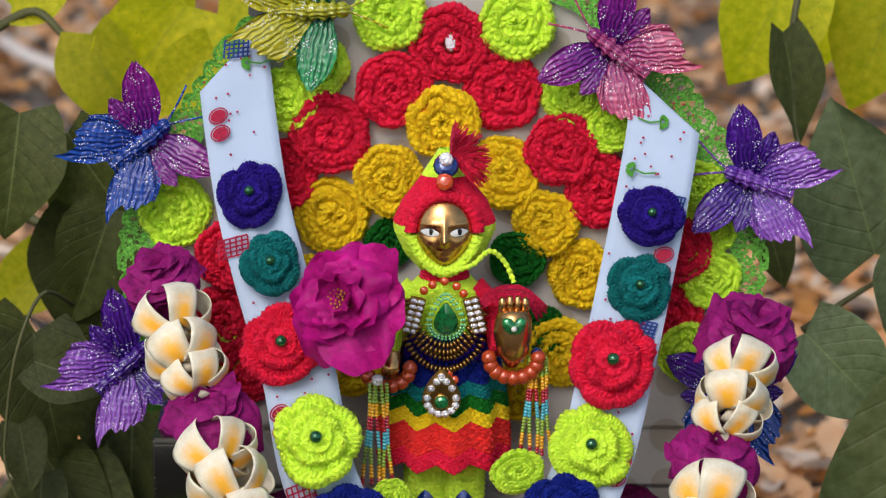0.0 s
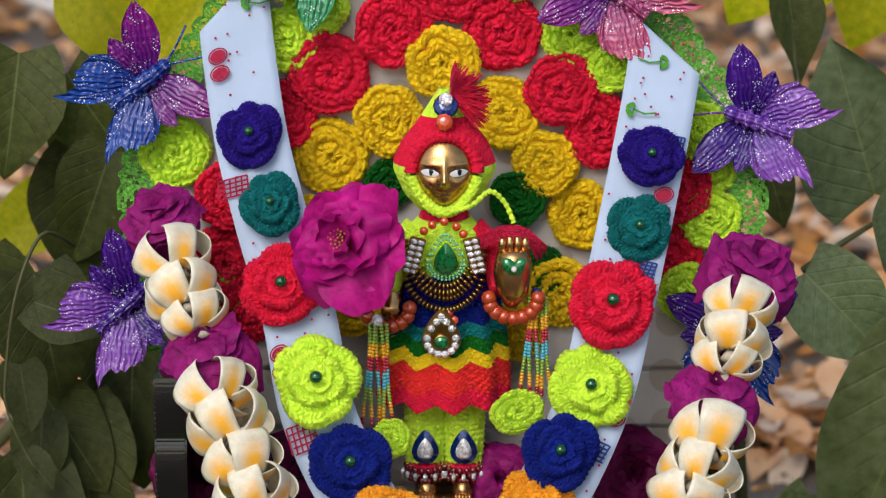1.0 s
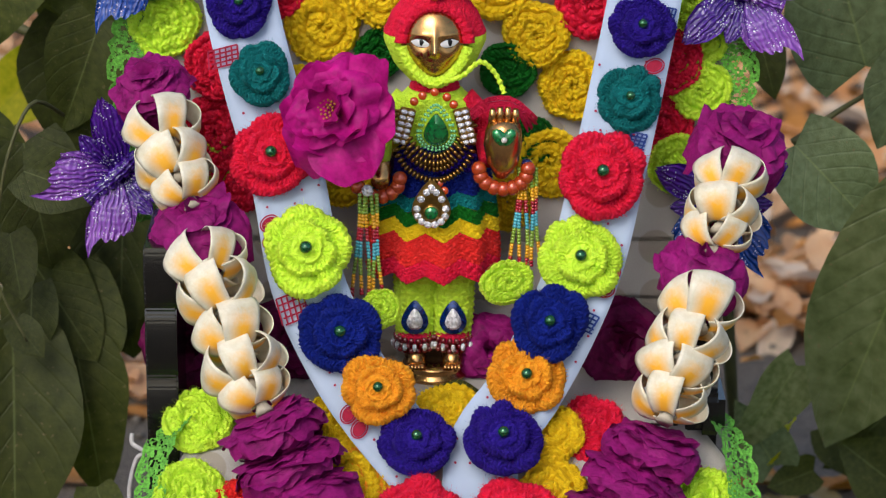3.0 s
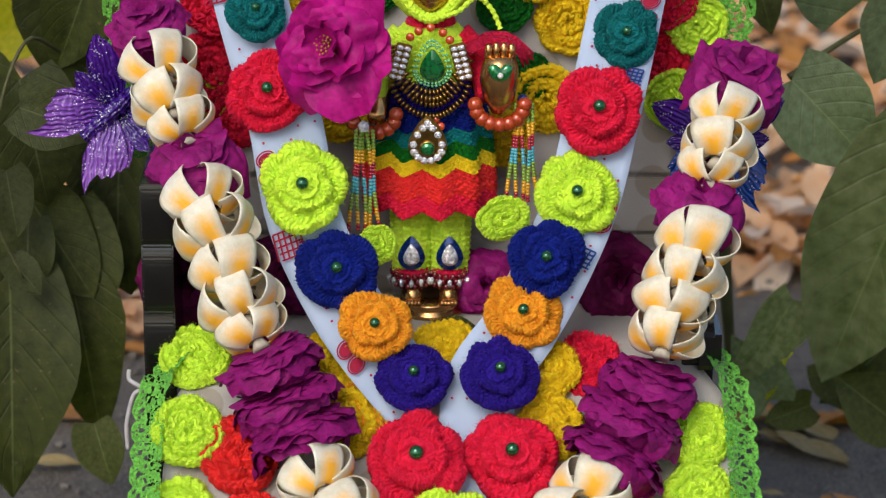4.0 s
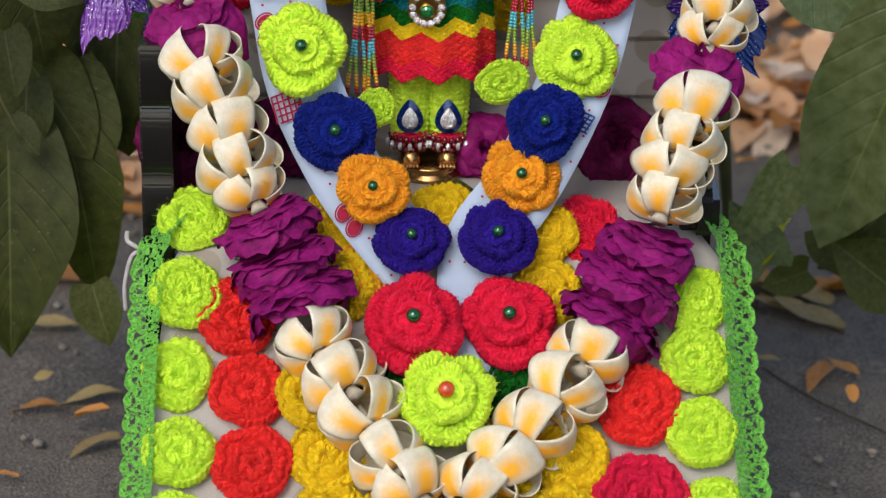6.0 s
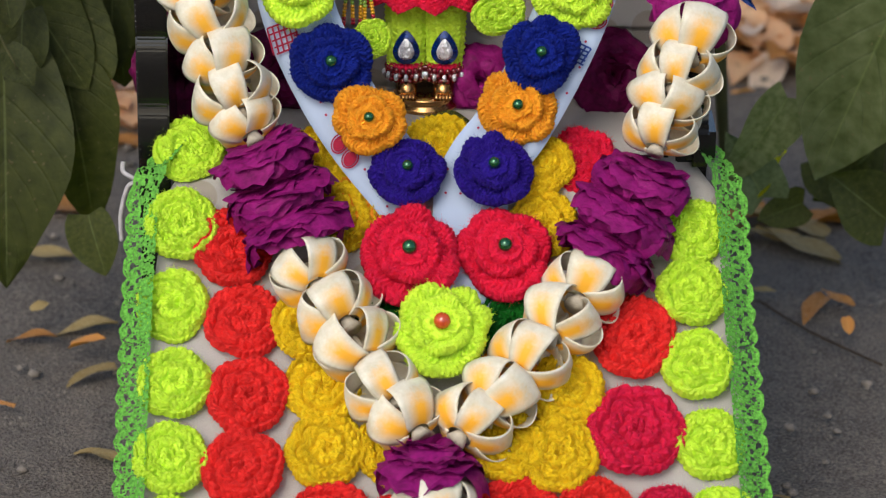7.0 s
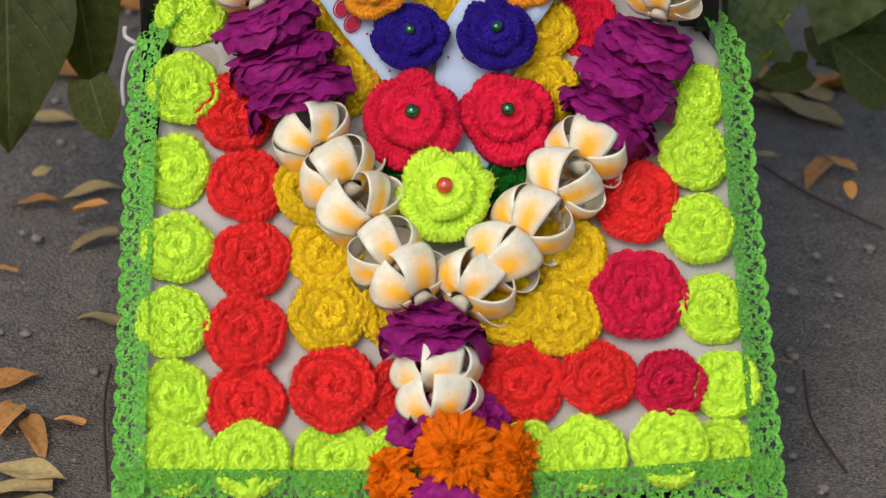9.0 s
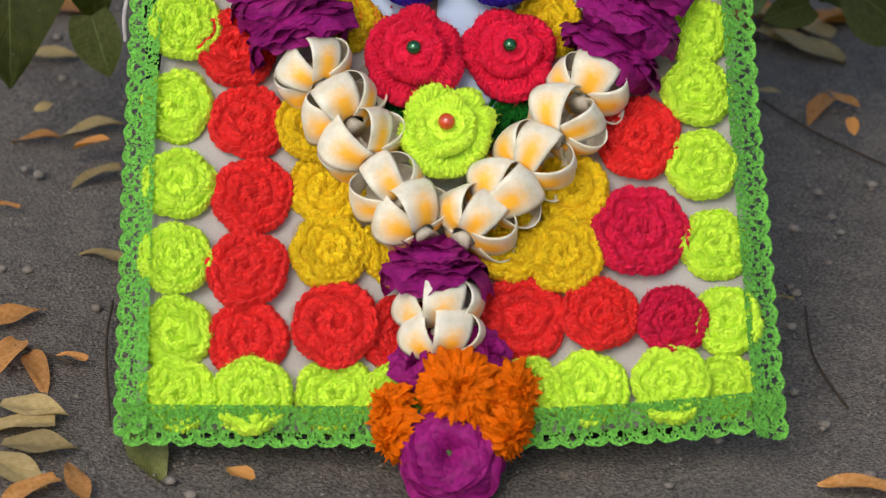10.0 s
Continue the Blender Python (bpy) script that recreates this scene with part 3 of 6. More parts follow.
def frangipani_material():
    s = Nodes("frangipani_petal")
    uv = s.add("UVMap").outputs[0]
    xyz = s.add("SeparateXYZ", Vector=uv)
    wob = s.noise(300, 3)
    t = s.add("Math", Value=xyz.outputs["Y"])
    t.operation = "ADD"
    m = s.add("Math", Value=wob)
    m.operation = "MULTIPLY"
    m.inputs[1].default_value = 0.22
    s.l.new(m.outputs[0], t.inputs[1])
    along = s.ramp(t.outputs[0], (0.33, (1, 1, 1)), (0.60, (0, 0, 0)))
    across = s.ramp(xyz.outputs["X"], (0.10, (0, 0, 0)), (0.42, (0.95, 0.95, 0.95)), (0.60, (0.95, 0.95, 0.95)), (0.92, (0, 0, 0)))
    mul = s.mix(1.0, along, across, "MULTIPLY")
    col = s.ramp(s.noise(90, 4), (0.3, rgb("DCD0B0", 0.72)), (0.6, rgb("F2EAD4", 0.74)))
    col = s.mix(0.10, col, s.ramp(s.noise(600, 4), (0.4, rgb("D0C4A0", 0.75)), (0.6, rgb("FAF4E2", 0.75))))
    col = s.mix(mul, col, rgb("FFB614", 0.85))
    s.l.new(col, s.b.inputs["Base Color"])
    s.b.inputs["Roughness"].default_value = 0.5
    s.b.inputs["Subsurface Weight"].default_value = 0.15
    s.b.inputs["Subsurface Radius"].default_value = (0.004, 0.003, 0.002)
    s.bump(s.noise(260, 4), 0.12, 0.0005)
    return s.m


FRANGI = frangipani_material()
INNER = surface("frangipani_inside", rgb("CFC3AC"), 0.6, var=0.15, scale=120, bump=0.2)


def closed_strip(rows, cols, outer, inner, uv1):
    """Faces for two sheets and their rim."""
    v = outer + inner
    k = rows * cols
    f = grid_faces(rows, cols)
    f += [tuple(k + q for q in reversed(w)) for w in f[:]]
    rim = list(range(cols)) + [r * cols + cols - 1 for r in range(1, rows)] + [(rows - 1) * cols + c for c in range(cols - 2, -1, -1)] + [r * cols for r in range(rows - 2, 0, -1)]
    f += [(rim[i], rim[i - 1], rim[i - 1] + k, rim[i] + k) for i in range(len(rim))]
    return with_uv(mesh("petal", v, f, FRANGI), uv1 + uv1)


def frangi_petal(az, spread, seed, a=0.0255, b=0.0162):
    """A petal bowed from the base of the blossom out and up to its tucked-in tip, as a rib of a lantern."""
    rg = random.Random(seed)
    rows, cols = 22, 11
    out, inn, uv = [], [], []
    lean, bow, ph = rg.uniform(-0.16, 0.16), rg.uniform(0.94, 1.06), rg.uniform(0, 6.3)
    for i in range(rows):
        t = i / (rows - 1)
        th = radians(14 + 154 * t)
        broad = min(1.15, spread * (0.50 + 0.50 * math.sin(math.pi * (0.08 + 0.84 * t)) ** 0.8) / math.sin(th) ** 0.8)
        for j in range(cols):
            u = j / (cols - 1) * 2 - 1
            q = az + u * broad + lean * (1 - t)
            rr = a * bow * (math.sin(th) ** 0.72) * (1 - 0.07 * u + 0.06 * u * u * math.sin(math.pi * t))
            z = b * math.cos(th) + 0.0012 * math.sin(4 * t + ph) + 0.0030 * u * math.sin(math.pi * t)
            wob = 1 + 0.015 * math.sin(7 * t + 4 * u + ph)
            for run, k in ((out, 0.0), (inn, 0.0006)):
                run.append(((rr * wob - k) * math.cos(q), (rr * wob - k) * math.sin(q), z - k * math.cos(th)))
            uv.append((j / (cols - 1), 1 - t))
    return closed_strip(rows, cols, out, inn, uv)


FRANGI_SHAPES = [[frangi_petal(radians(72 * i + 9 * math.sin(5 * i + k)), radians(27 + 5 * math.sin(3 * i + 2 * k)), 10 * k + i) for i in range(5)] for k in range(5)]
FRANGI_TUBE = tube_mesh("tube", [(0, 0, -0.0205), (0.0005, 0, -0.014), (0.001, 0.0005, -0.004), (0.001, 0, 0.006)], [0.0070, 0.0046, 0.0022, 0.0014], INNER, 9)


def frangipani(loc, axis, size=1.0, spin=0.0, group="side garland blossoms", out=N_SASH):
    """A folded frangipani blossom threaded on the garland, its base turned down and a little out."""
    z = (Vector(axis).normalized() - Vector(out) * 0.42).normalized()
    x = (Vector(out) - z * z.dot(Vector(out))).normalized()
    y = z.cross(x)
    k = int(spin) % 5
    turn = (int(spin) * 29) % 72
    m = Matrix.Translation(loc) @ Matrix((x, y, z)).transposed().to_4x4() @ pose(0, 0, 0, 0, 0, turn) @ Matrix.Diagonal((size, size, size, 1))
    root = thing("frangipani", "cream frangipani blossom with yellow throat, petals folded in, on the garland", "flower", group, m)
    for me in FRANGI_SHAPES[k]:
        part("petal", me, root)
    part("tube", FRANGI_TUBE, root, "pale flower tube")
    return root


def petal_points(v, f, az, opening, length, width, rg, z0=0.0, ruffle=0.06, n=7, curl=0.4):
    """Adds one cupped, ruffled petal to v and f."""
    off = len(v)
    ph = rg.uniform(0, 6.3)
    ca, sa = math.cos(az), math.sin(az)
    for i in range(n):
        b = i / (n - 1)
        th = opening * (0.55 + 0.45 * b) + curl * max(0, b - 0.72) * 3.0
        w = width * (math.sin(math.pi * (0.10 + 0.62 * b)) ** 0.8)
        for j in range(n):
            a = j / (n - 1) * 2 - 1
            bb = b * (1 - 0.20 * a * a * b + 0.03 * math.sin(6 * a + ph) * b)
            rad = length * bb * math.sin(th) - 0.22 * width * a * a * (1 - 0.5 * b) * math.cos(th)
            z = z0 + length * bb * math.cos(th)
            q = ruffle * length * b * b * math.sin(3.3 * a + ph) + ruffle * 0.75 * length * b ** 3 * math.sin(8 * a + 2 * ph) + ruffle * 0.22 * length * b ** 5 * math.sin(15 * a + 5 * ph)
            rad += q * math.cos(th)
            z += q * math.sin(th)
            lat = w * a
            v.append((rad * ca - lat * sa, rad * sa + lat * ca, z))
    f += grid_faces(n, n, False, off)


def rose_mesh(name, r, seed, mat, petals=46, flat=1.0, first=0.05, last=1.0, n=11):
    rg = random.Random(seed)
    v, f = [], []
    for k in range(petals):
        t = first + (last - first) * k / (petals - 1)
        az = k * 2.39996 + rg.uniform(-0.25, 0.25)
        petal_points(v, f, az, radians(10 + 88 * t ** 0.9 * flat + rg.uniform(-11, 11)), r * (0.58 + 0.45 * t) * rg.uniform(0.84, 1.12),
                     r * (0.36 + 0.34 * t), rg, -0.25 * r * t, 0.035 + 0.045 * t, n, rg.uniform(-0.2, 0.9))
    return mesh(name, v, f, mat)


ROSES = [rose_mesh("petals", 0.034, 3 + k, ROSE) for k in range(3)] + [rose_mesh("petals", 0.034, 23 + k, ROSEDARK) for k in range(2)]
RUFFLED = [rose_mesh("petals", 0.034, 53 + k, ROSE, petals=64, n=11, first=0.35) for k in range(2)]
CALYX = surface("green_calyx", rgb("3E5A22"), 0.6, var=0.2)
CALYX_MESH = ball_mesh("calyx", 0.010, CALYX, 6, 10, 0.8)


def rose(loc, axis, size=1.0, which=0, spin=0.0, label="magenta fresh rose with ruffled petals, threaded on the garland", squash=1.0, group="garland roses"):
    z = Vector(axis).normalized()
    m = Matrix.Translation(loc) @ z.to_track_quat("Z", "Y").to_matrix().to_4x4() @ pose(0, 0, 0, 0, 0, spin) @ Matrix.Diagonal((size, size, size * squash, 1))
    root = thing("rose", label, "flower", group, m)
    part("petals", which if isinstance(which, bpy.types.Mesh) else ROSES[which], root)
    part("calyx", CALYX_MESH, root, "green calyx", pose(0, 0, -0.008))
    return root


def garland(points, axis_out, spin0=0):
    """Blossoms threaded on a run of places: kind F (frangipani) or R (rose), place, size."""
    for i, (kind, loc, size) in enumerate(points):
        a, b = points[max(i - 1, 0)][1], points[min(i + 1, len(points) - 1)][1]
        along = (Vector(a) - Vector(b)).normalized()
        if kind == "F":
            frangipani(loc, along, size, spin0 + i * 41)
        elif kind == "R":
            rose(loc, along * 0.5 + 0.75 * axis_out, size, i % 3, i * 50)
        else:
            rose(loc, along * 1.0 + 0.35 * axis_out, size, RUFFLED[i % 2], i * 50, squash=0.62)


garland([("R", (-0.1880, 0.1138, 0.4633), 0.82), ("F", (-0.1772, 0.0947, 0.4397), 1.0), ("F", (-0.1714, 0.0826, 0.4208), 0.95), ("F", (-0.1628, 0.0763, 0.4045), 0.9),
         ("R", (-0.1550, 0.0651, 0.3828), 1.05), ("F", (-0.1468, 0.0439, 0.3639), 1.0), ("F", (-0.1388, 0.0349, 0.3465), 1.08), ("F", (-0.1298, 0.0248, 0.3228), 0.98),
         ("F", (-0.1236, 0.0149, 0.3038), 1.04), ("F", (-0.1155, 0.0102, 0.2861), 0.9), ("S", (-0.1054, -0.0004, 0.2702), 1.02), ("S", (-0.0958, -0.0114, 0.2490), 1.1), ("S", (-0.0845, -0.0261, 0.2295), 1.12),
         ("F", (-0.0723, -0.0518, 0.2066), 1.0), ("F", (-0.0537, -0.0714, 0.1898), 1.04), ("F", (-0.0408, -0.0864, 0.1720), 1.06), ("F", (-0.0236, -0.1062, 0.1522), 1.0), ("F", (-0.0095, -0.1183, 0.1373), 0.98)],
        N_SASH, 7)
garland([("R", (0.2048, 0.0970, 0.4312), 1.0), ("F", (0.1952, 0.0793, 0.4101), 0.95), ("F", (0.1901, 0.0676, 0.3921), 0.95), ("F", (0.1870, 0.0625, 0.3778), 0.85),
         ("R", (0.1785, 0.0530, 0.3596), 0.95), ("F", (0.1750, 0.0305, 0.3382), 1.02), ("F", (0.1664, 0.0208, 0.3195), 1.0), ("F", (0.1594, 0.0136, 0.3014), 1.0),
         ("F", (0.1546, 0.0067, 0.2837), 0.92), ("S", (0.1455, -0.0063, 0.2589), 1.0), ("S", (0.1342, -0.0191, 0.2393), 1.08), ("S", (0.1209, -0.0357, 0.2198), 1.05),
         ("F", (0.1053, -0.0580, 0.2004), 1.02), ("F", (0.0891, -0.0767, 0.1845), 1.02), ("F", (0.0704, -0.0930, 0.1654), 1.06), ("F", (0.0500, -0.1097, 0.1487), 1.0), ("F", (0.0340, -0.1207, 0.1349), 1.04)],
        N_SASH, 19)
# the pendant where both garlands meet
rose((0.0064, -0.1401, 0.1155), (0, 0.35, 1), 1.08, 0, 20, squash=0.8)
frangipani((0.0094, -0.1584, 0.0944), (0, 0.5, 1), 1.1, 30)
frangipani((0.0110, -0.1722, 0.0806), (0, 0.5, 1), 1.05, 80)
rose((-0.0019, -0.1821, 0.0678), (-0.6, -0.6, 0.6), 0.75, 1, 10)
rose((0.0368, -0.1793, 0.0707), (0.5, -0.5, 0.7), 0.7, 2, 10)
rose((0.0160, -0.2265, 0.0290), (0, -0.6, 0.55), 1.0, RUFFLED[1], 60, "deep magenta rose at the tip of the garland")

# roses lying along the back of the seat
for loc, s, w in (((-0.1673, 0.1254, 0.2684), 1.05, 3), ((-0.0938, 0.1254, 0.2684), 1.0, 4), ((0.0378, 0.1254, 0.2808), 0.8, 1), ((0.1288, 0.1254, 0.2747), 1.0, 3), ((-0.1326, 0.1254, 0.2622), 0.9, 3)):
    rose((loc[0], loc[1], 0.255 + 0.022 * s), (0.1, -0.9, 0.35), s, w, rnd.uniform(0, 360), "dark magenta rose lying on the throne seat", group="roses on the seat")


# marigolds
def marigold_mesh(r, seed):
    rg = random.Random(seed)
    v, f = [], []
    for k in range(130):
        t = k / 129
        petal_points(v, f, k * 2.39996, radians(8 + 86 * t + rg.uniform(-6, 6)), r * (0.42 + 0.60 * t) * rg.uniform(0.9, 1.08), r * (0.10 + 0.17 * t), rg, -0.18 * r * t, 0.07 + 0.05 * t, 9, rg.uniform(-0.2, 0.8))
    return mesh("petals", v, f, MARIGOLD)


MARI = [marigold_mesh(0.029, 2), marigold_mesh(0.029, 9)]
for loc, axis, s, w in (((0.0216, -0.2106, 0.0648), (0.05, -0.85, 0.5), 1.0, 0), ((-0.0208, -0.2077, 0.0479), (-0.8, -0.4, 0.4), 0.72, 1), ((-0.0207, -0.2168, 0.0331), (-0.75, -0.5, -0.2), 0.68, 0),
                        ((0.0578, -0.1995, 0.0560), (0.8, -0.5, 0.4), 0.8, 0), ((0.0543, -0.2156, 0.0371), (0.7, -0.55, -0.2), 0.8, 1)):
    root = thing("marigold", "bright orange ruffled marigold at the tip of the garland", "flower", "marigolds", facing(loc, axis, rnd.uniform(0, 360), s))
    part("petals", MARI[w], root)
    part("calyx", CALYX_MESH, root, "green calyx", pose(0, 0, -0.010))

# the open rose in the figure's hand
def open_rose():
    m = facing((-0.0629, 0.0634, 0.4600), (-0.15, -0.9, 0.42), 0)
    root = thing("open_rose", "large open magenta rose with yellow stamens held by the figure", "flower", m=m)
    rg = random.Random(77)
    pet = surface("bright_magenta_petal", rgb("BE1680", 0.8), 0.5, var=0.3, scale=60, bump=0.6, fine=260, dist=0.0012, through=0.12, spec=0.12)
    for az, op, ln, wd, z0 in (
            (200, 92, 0.035, 0.030, -0.012), (150, 88, 0.035, 0.028, -0.012), (100, 86, 0.036, 0.028, -0.012), (40, 80, 0.047, 0.030, -0.012), (-15, 86, 0.044, 0.030, -0.013),
            (-62, 96, 0.052, 0.030, -0.014), (-110, 92, 0.044, 0.028, -0.013), (-150, 94, 0.040, 0.027, -0.012),
            (215, 74, 0.033, 0.024, -0.008), (170, 70, 0.032, 0.024, -0.008), (122, 66, 0.033, 0.024, -0.008), (72, 62, 0.036, 0.024, -0.008), (20, 60, 0.037, 0.025, -0.008), (-30, 66, 0.034, 0.024, -0.008), (-85, 74, 0.035, 0.024, -0.008),
            (190, 50, 0.024, 0.017, -0.003), (140, 46, 0.025, 0.017, -0.003), (85, 40, 0.028, 0.018, -0.003), (35, 38, 0.029, 0.018, -0.003), (-20, 44, 0.026, 0.017, -0.003), (-100, 54, 0.022, 0.016, -0.003)):
        v, f = [], []
        petal_points(v, f, radians(az + rg.uniform(-8, 8)), radians(op - 6 + rg.uniform(-12, 12)), ln * rg.uniform(0.9, 1.05), wd * 0.86, rg, z0 + 0.008, 0.11, 12, rg.uniform(-0.4, 0.5))
        part("petal", mesh("petal", v, f, pet), root)
    sv = surface("stamen", rgb("C9963A"), 0.7, var=0.3, scale=400)
    v, f = [], []
    for i in range(46):
        a, q = i * 2.4, 0.008 * math.sqrt(i / 46)
        p = Vector((q * math.cos(a), q * math.sin(a), 0.004))
        e = p * 1.25 + Vector((0, 0, 0.008 + rg.uniform(-0.002, 0.002)))
        o = len(v)
        for c, w in ((p, 0.0003), (e - Vector((0, 0, 0.0012)), 0.0003), (e, 0.0010), (e + Vector((0, 0, 0.0008)), 0.0006)):
            v += [(c.x + w * math.cos(b), c.y + w * math.sin(b), c.z) for b in (0, 1.57, 3.14, 4.71)]
        f += grid_faces(4, 4, True, o) + [(o + 12, o + 13, o + 14, o + 15)]
    part("stamens", mesh("stamens", v, f, sv), root, "golden stamens")


open_rose()


# ---------------------------------------------------------------- lace
def lace_mesh(rail, width, up, cell=0.0011, scallop=0.0150, flip=1, rise=0.0):
    """A strip of lace: a net of threads with eyelets and a scalloped outer edge. rail: inner edge; up: the normal along it;
    rise: height of the inner edge over the outer one."""
    total = sum(math.dist(a, b) for a, b in zip(rail, rail[1:]))
    nl = int(total / cell)
    nw = int(width / cell) + 3
    pts = spline(rail, nl)
    v = []
    for i, p in enumerate(pts):
        d = (pts[min(i + 1, nl - 1)] - pts[max(i - 1, 0)]).normalized()
        n = Vector(up(p))
        side = d.cross(n).normalized() * flip
        s = i * cell
        k = 0.84 + 0.16 * abs(math.sin(math.pi * s / scallop)) ** 0.6
        for j in range(nw):
            u = j / (nw - 1)
            hgt = 0.0008 * math.sin(s * 2 * math.pi / 0.0040 + 2.2 * math.sin(u * 9)) * math.cos(u * 26) + 0.0016 * math.sin(s / 0.02) * u
            hgt += 0.0010 * (u > 0.93) + rise * (1 - u) ** 1.4
            v.append(p + side * (u * width * k + 0.0003 * math.sin(7 * i + 3 * j)) + n * (0.002 + hgt))
    f = []
    for i in range(nl - 1):
        s = (i + 0.5) * cell
        for j in range(nw - 1):
            u = (j + 0.5) / (nw - 1)
            a = (s / scallop) % 1.0
            eye = ((a - 0.50) / 0.13) ** 2 + ((u - 0.70) / 0.085) ** 2 < 1
            eye |= ((a - 0.18) / 0.10) ** 2 + ((u - 0.52) / 0.065) ** 2 < 1
            eye |= ((a - 0.82) / 0.10) ** 2 + ((u - 0.52) / 0.065) ** 2 < 1
            eye |= math.sin(i * 127.1 + j * 311.7) * 43758.5 % 1.0 < 0.15 and u < 0.93
            if not eye:
                f.append((i * nw + j, i * nw + j + 1, (i + 1) * nw + j + 1, (i + 1) * nw + j))
    return mesh("lace", v, f, LACE)


def mat_up(p):
    return mat_normal(p)


def side_rail(sx):
    """The inner edge of the lace up one side of the mat."""
    marks = [0.004, 0.10, 0.22, LEN1 - 0.010, LEN1 + 0.02, LEN2 + 0.004]
    xs = [-0.1715, -0.1725, -0.1725, -0.1715, -0.158, -0.146] if sx < 0 else [0.2060, 0.2005, 0.1935, 0.1905, 0.182, 0.170]
    return [mat_point(float(np.interp(s, marks, xs)), s) for s in np.linspace(0.004, LEN2 + 0.004, 40)]


lace = thing("lace_trim", "bright green crocheted lace edging with scallops along the mat", "lace trim")
part("left_lace", lace_mesh(side_rail(-1), 0.0218, mat_up, flip=-1, rise=0.0135), lace)
part("right_lace", lace_mesh(side_rail(1), 0.0222, mat_up, flip=1, rise=0.0135), lace)
part("front_lace", lace_mesh([mat_point(x, 0.0200 + 0.013 * max(0, (x - 0.07) / 0.15) ** 1.4) for x in np.linspace(-0.187, 0.220, 30)], 0.0225, mat_up, flip=1, rise=0.0180), lace)


def panel_point(u, v, h=0.0):
    return BACK_AT @ Vector((u, -h, v))


panel_lace = thing("lace_trim", "bright green crocheted lace edging round the panel", "lace trim")
for sx in (-1, 1):
    rail = [panel_point(sx * (half_width(v) - 0.008), v, 0.004) for v in np.linspace(0.10, 0.392, 40)]
    part("panel_edge_lace", lace_mesh(rail, 0.027, lambda p: N_BACK, flip=sx), panel_lace)


# ---------------------------------------------------------------- butterflies
def glitter(name, a, b):
    s = Nodes(name)
    tc = s.add("TexCoord").outputs["Object"]
    x = s.add("VectorMath", Vector=tc)
    x.operation = "LENGTH"
    col = s.ramp(x.outputs["Value"], (0.008, rgb(a)), (0.045, rgb(b)))
    vein = s.add("TexWave", Scale=95.0, Distortion=7.0, Detail=1.0, Vector=tc)
    col = s.mix(0.45, col, s.mix(vein.outputs["Fac"], [c * 0.35 for c in rgb(a)], rgb(b)))
    vor = s.add("TexVoronoi", Scale=560.0, Vector=tc)
    dot = s.ramp(vor.outputs["Distance"], (0.22, (1, 1, 1)), (0.32, (0, 0, 0)))
    pick = s.ramp(s.noise(130, 2), (0.50, (0, 0, 0)), (0.58, (1, 1, 1)))
    g = s.mix(1.0, dot, pick, "MULTIPLY")
    col = s.mix(g, col, (0.95, 0.93, 1.0))
    s.l.new(col, s.b.inputs["Base Color"])
    s.b.inputs["Roughness"].default_value = 0.25
    s.b.inputs["Coat Weight"].default_value = 0.5
    s.b.inputs["Specular IOR Level"].default_value = 0.6
    s.bump(vein.outputs["Fac"], 0.8, 0.0012)
    t = s.add("BsdfTranslucent")
    s.l.new(col, t.inputs["Color"])
    mx = s.add("MixShader", Fac=0.25)
    s.l.new(s.b.outputs[0], mx.inputs[1])
    s.l.new(t.outputs[0], mx.inputs[2])
    s.l.new(mx.outputs[0], s.n["Material Output"].inputs["Surface"])
    return s.m


def wing_mesh(length, width, mat, tail=0.0):
    """A wing along +y from its root, with a raised rim and ribs: pointed, or with a wavy edge and a knobbed tail."""
    v = []
    nu, nv = 30, 25
    ragged = tail > 0.3
    for i in range(nu):
        t = i / (nu - 1)
        if ragged:
            w = width * float(np.interp(t, [0, 0.2, 0.5, 0.75, 0.92, 1], [0.12, 0.45, 0.85, 1.05, 1.0, 0.80]))
        else:
            w = width * float(np.interp(t, [0, 0.15, 0.35, 0.55, 0.75, 0.90, 1], [0.16, 0.48, 0.78, 0.86, 0.72, 0.42, 0.10]))
        for j in range(nv):
            u = j / (nv - 1) * 2 - 1
            if ragged:
                tip = 0.07 * abs(math.cos(u * 6)) * t ** 5 - 0.14 * u * u * t ** 2 + tail * max(0, (u - 0.45) / 0.55) ** 1.2 * t ** 6
                pinch = 1 - 0.12 * max(0, u - 0.4) * t ** 8
            else:
                tip, pinch = 0.02 * math.cos(u * 9) * t ** 4, 1
            rim = max(math.exp(-((1 - abs(u)) / 0.10) ** 2), math.exp(-((1 - t) / 0.07) ** 2))
            ridge = 0.0013 * rim + 0.0008 * max(0, math.cos(u * 19)) * min(1, 4 * t) + 0.0004 * math.cos(t * 60) * (abs(u) < 0.9)
            v.append((w * u * 0.5 * pinch + 0.10 * width * t, length * (t + tip), ridge + 0.004 * math.sin(t * 2.5) - 0.003 * t * u * u))
    k = len(v)
    f = grid_faces(nu, nv)
    v += [(a, b, c - 0.0006) for a, b, c in v]
    f += [tuple(k + q for q in reversed(w)) for w in f[:]]
    rim = list(range(nv)) + [r * nv + nv - 1 for r in range(1, nu)] + [(nu - 1) * nv + c for c in range(nv - 2, -1, -1)] + [r * nv for r in range(nu - 2, 0, -1)]
    f += [(rim[i - 1], rim[i], rim[i] + k, rim[i - 1] + k) for i in range(len(rim))]
    return mesh("wing", v, f, mat)


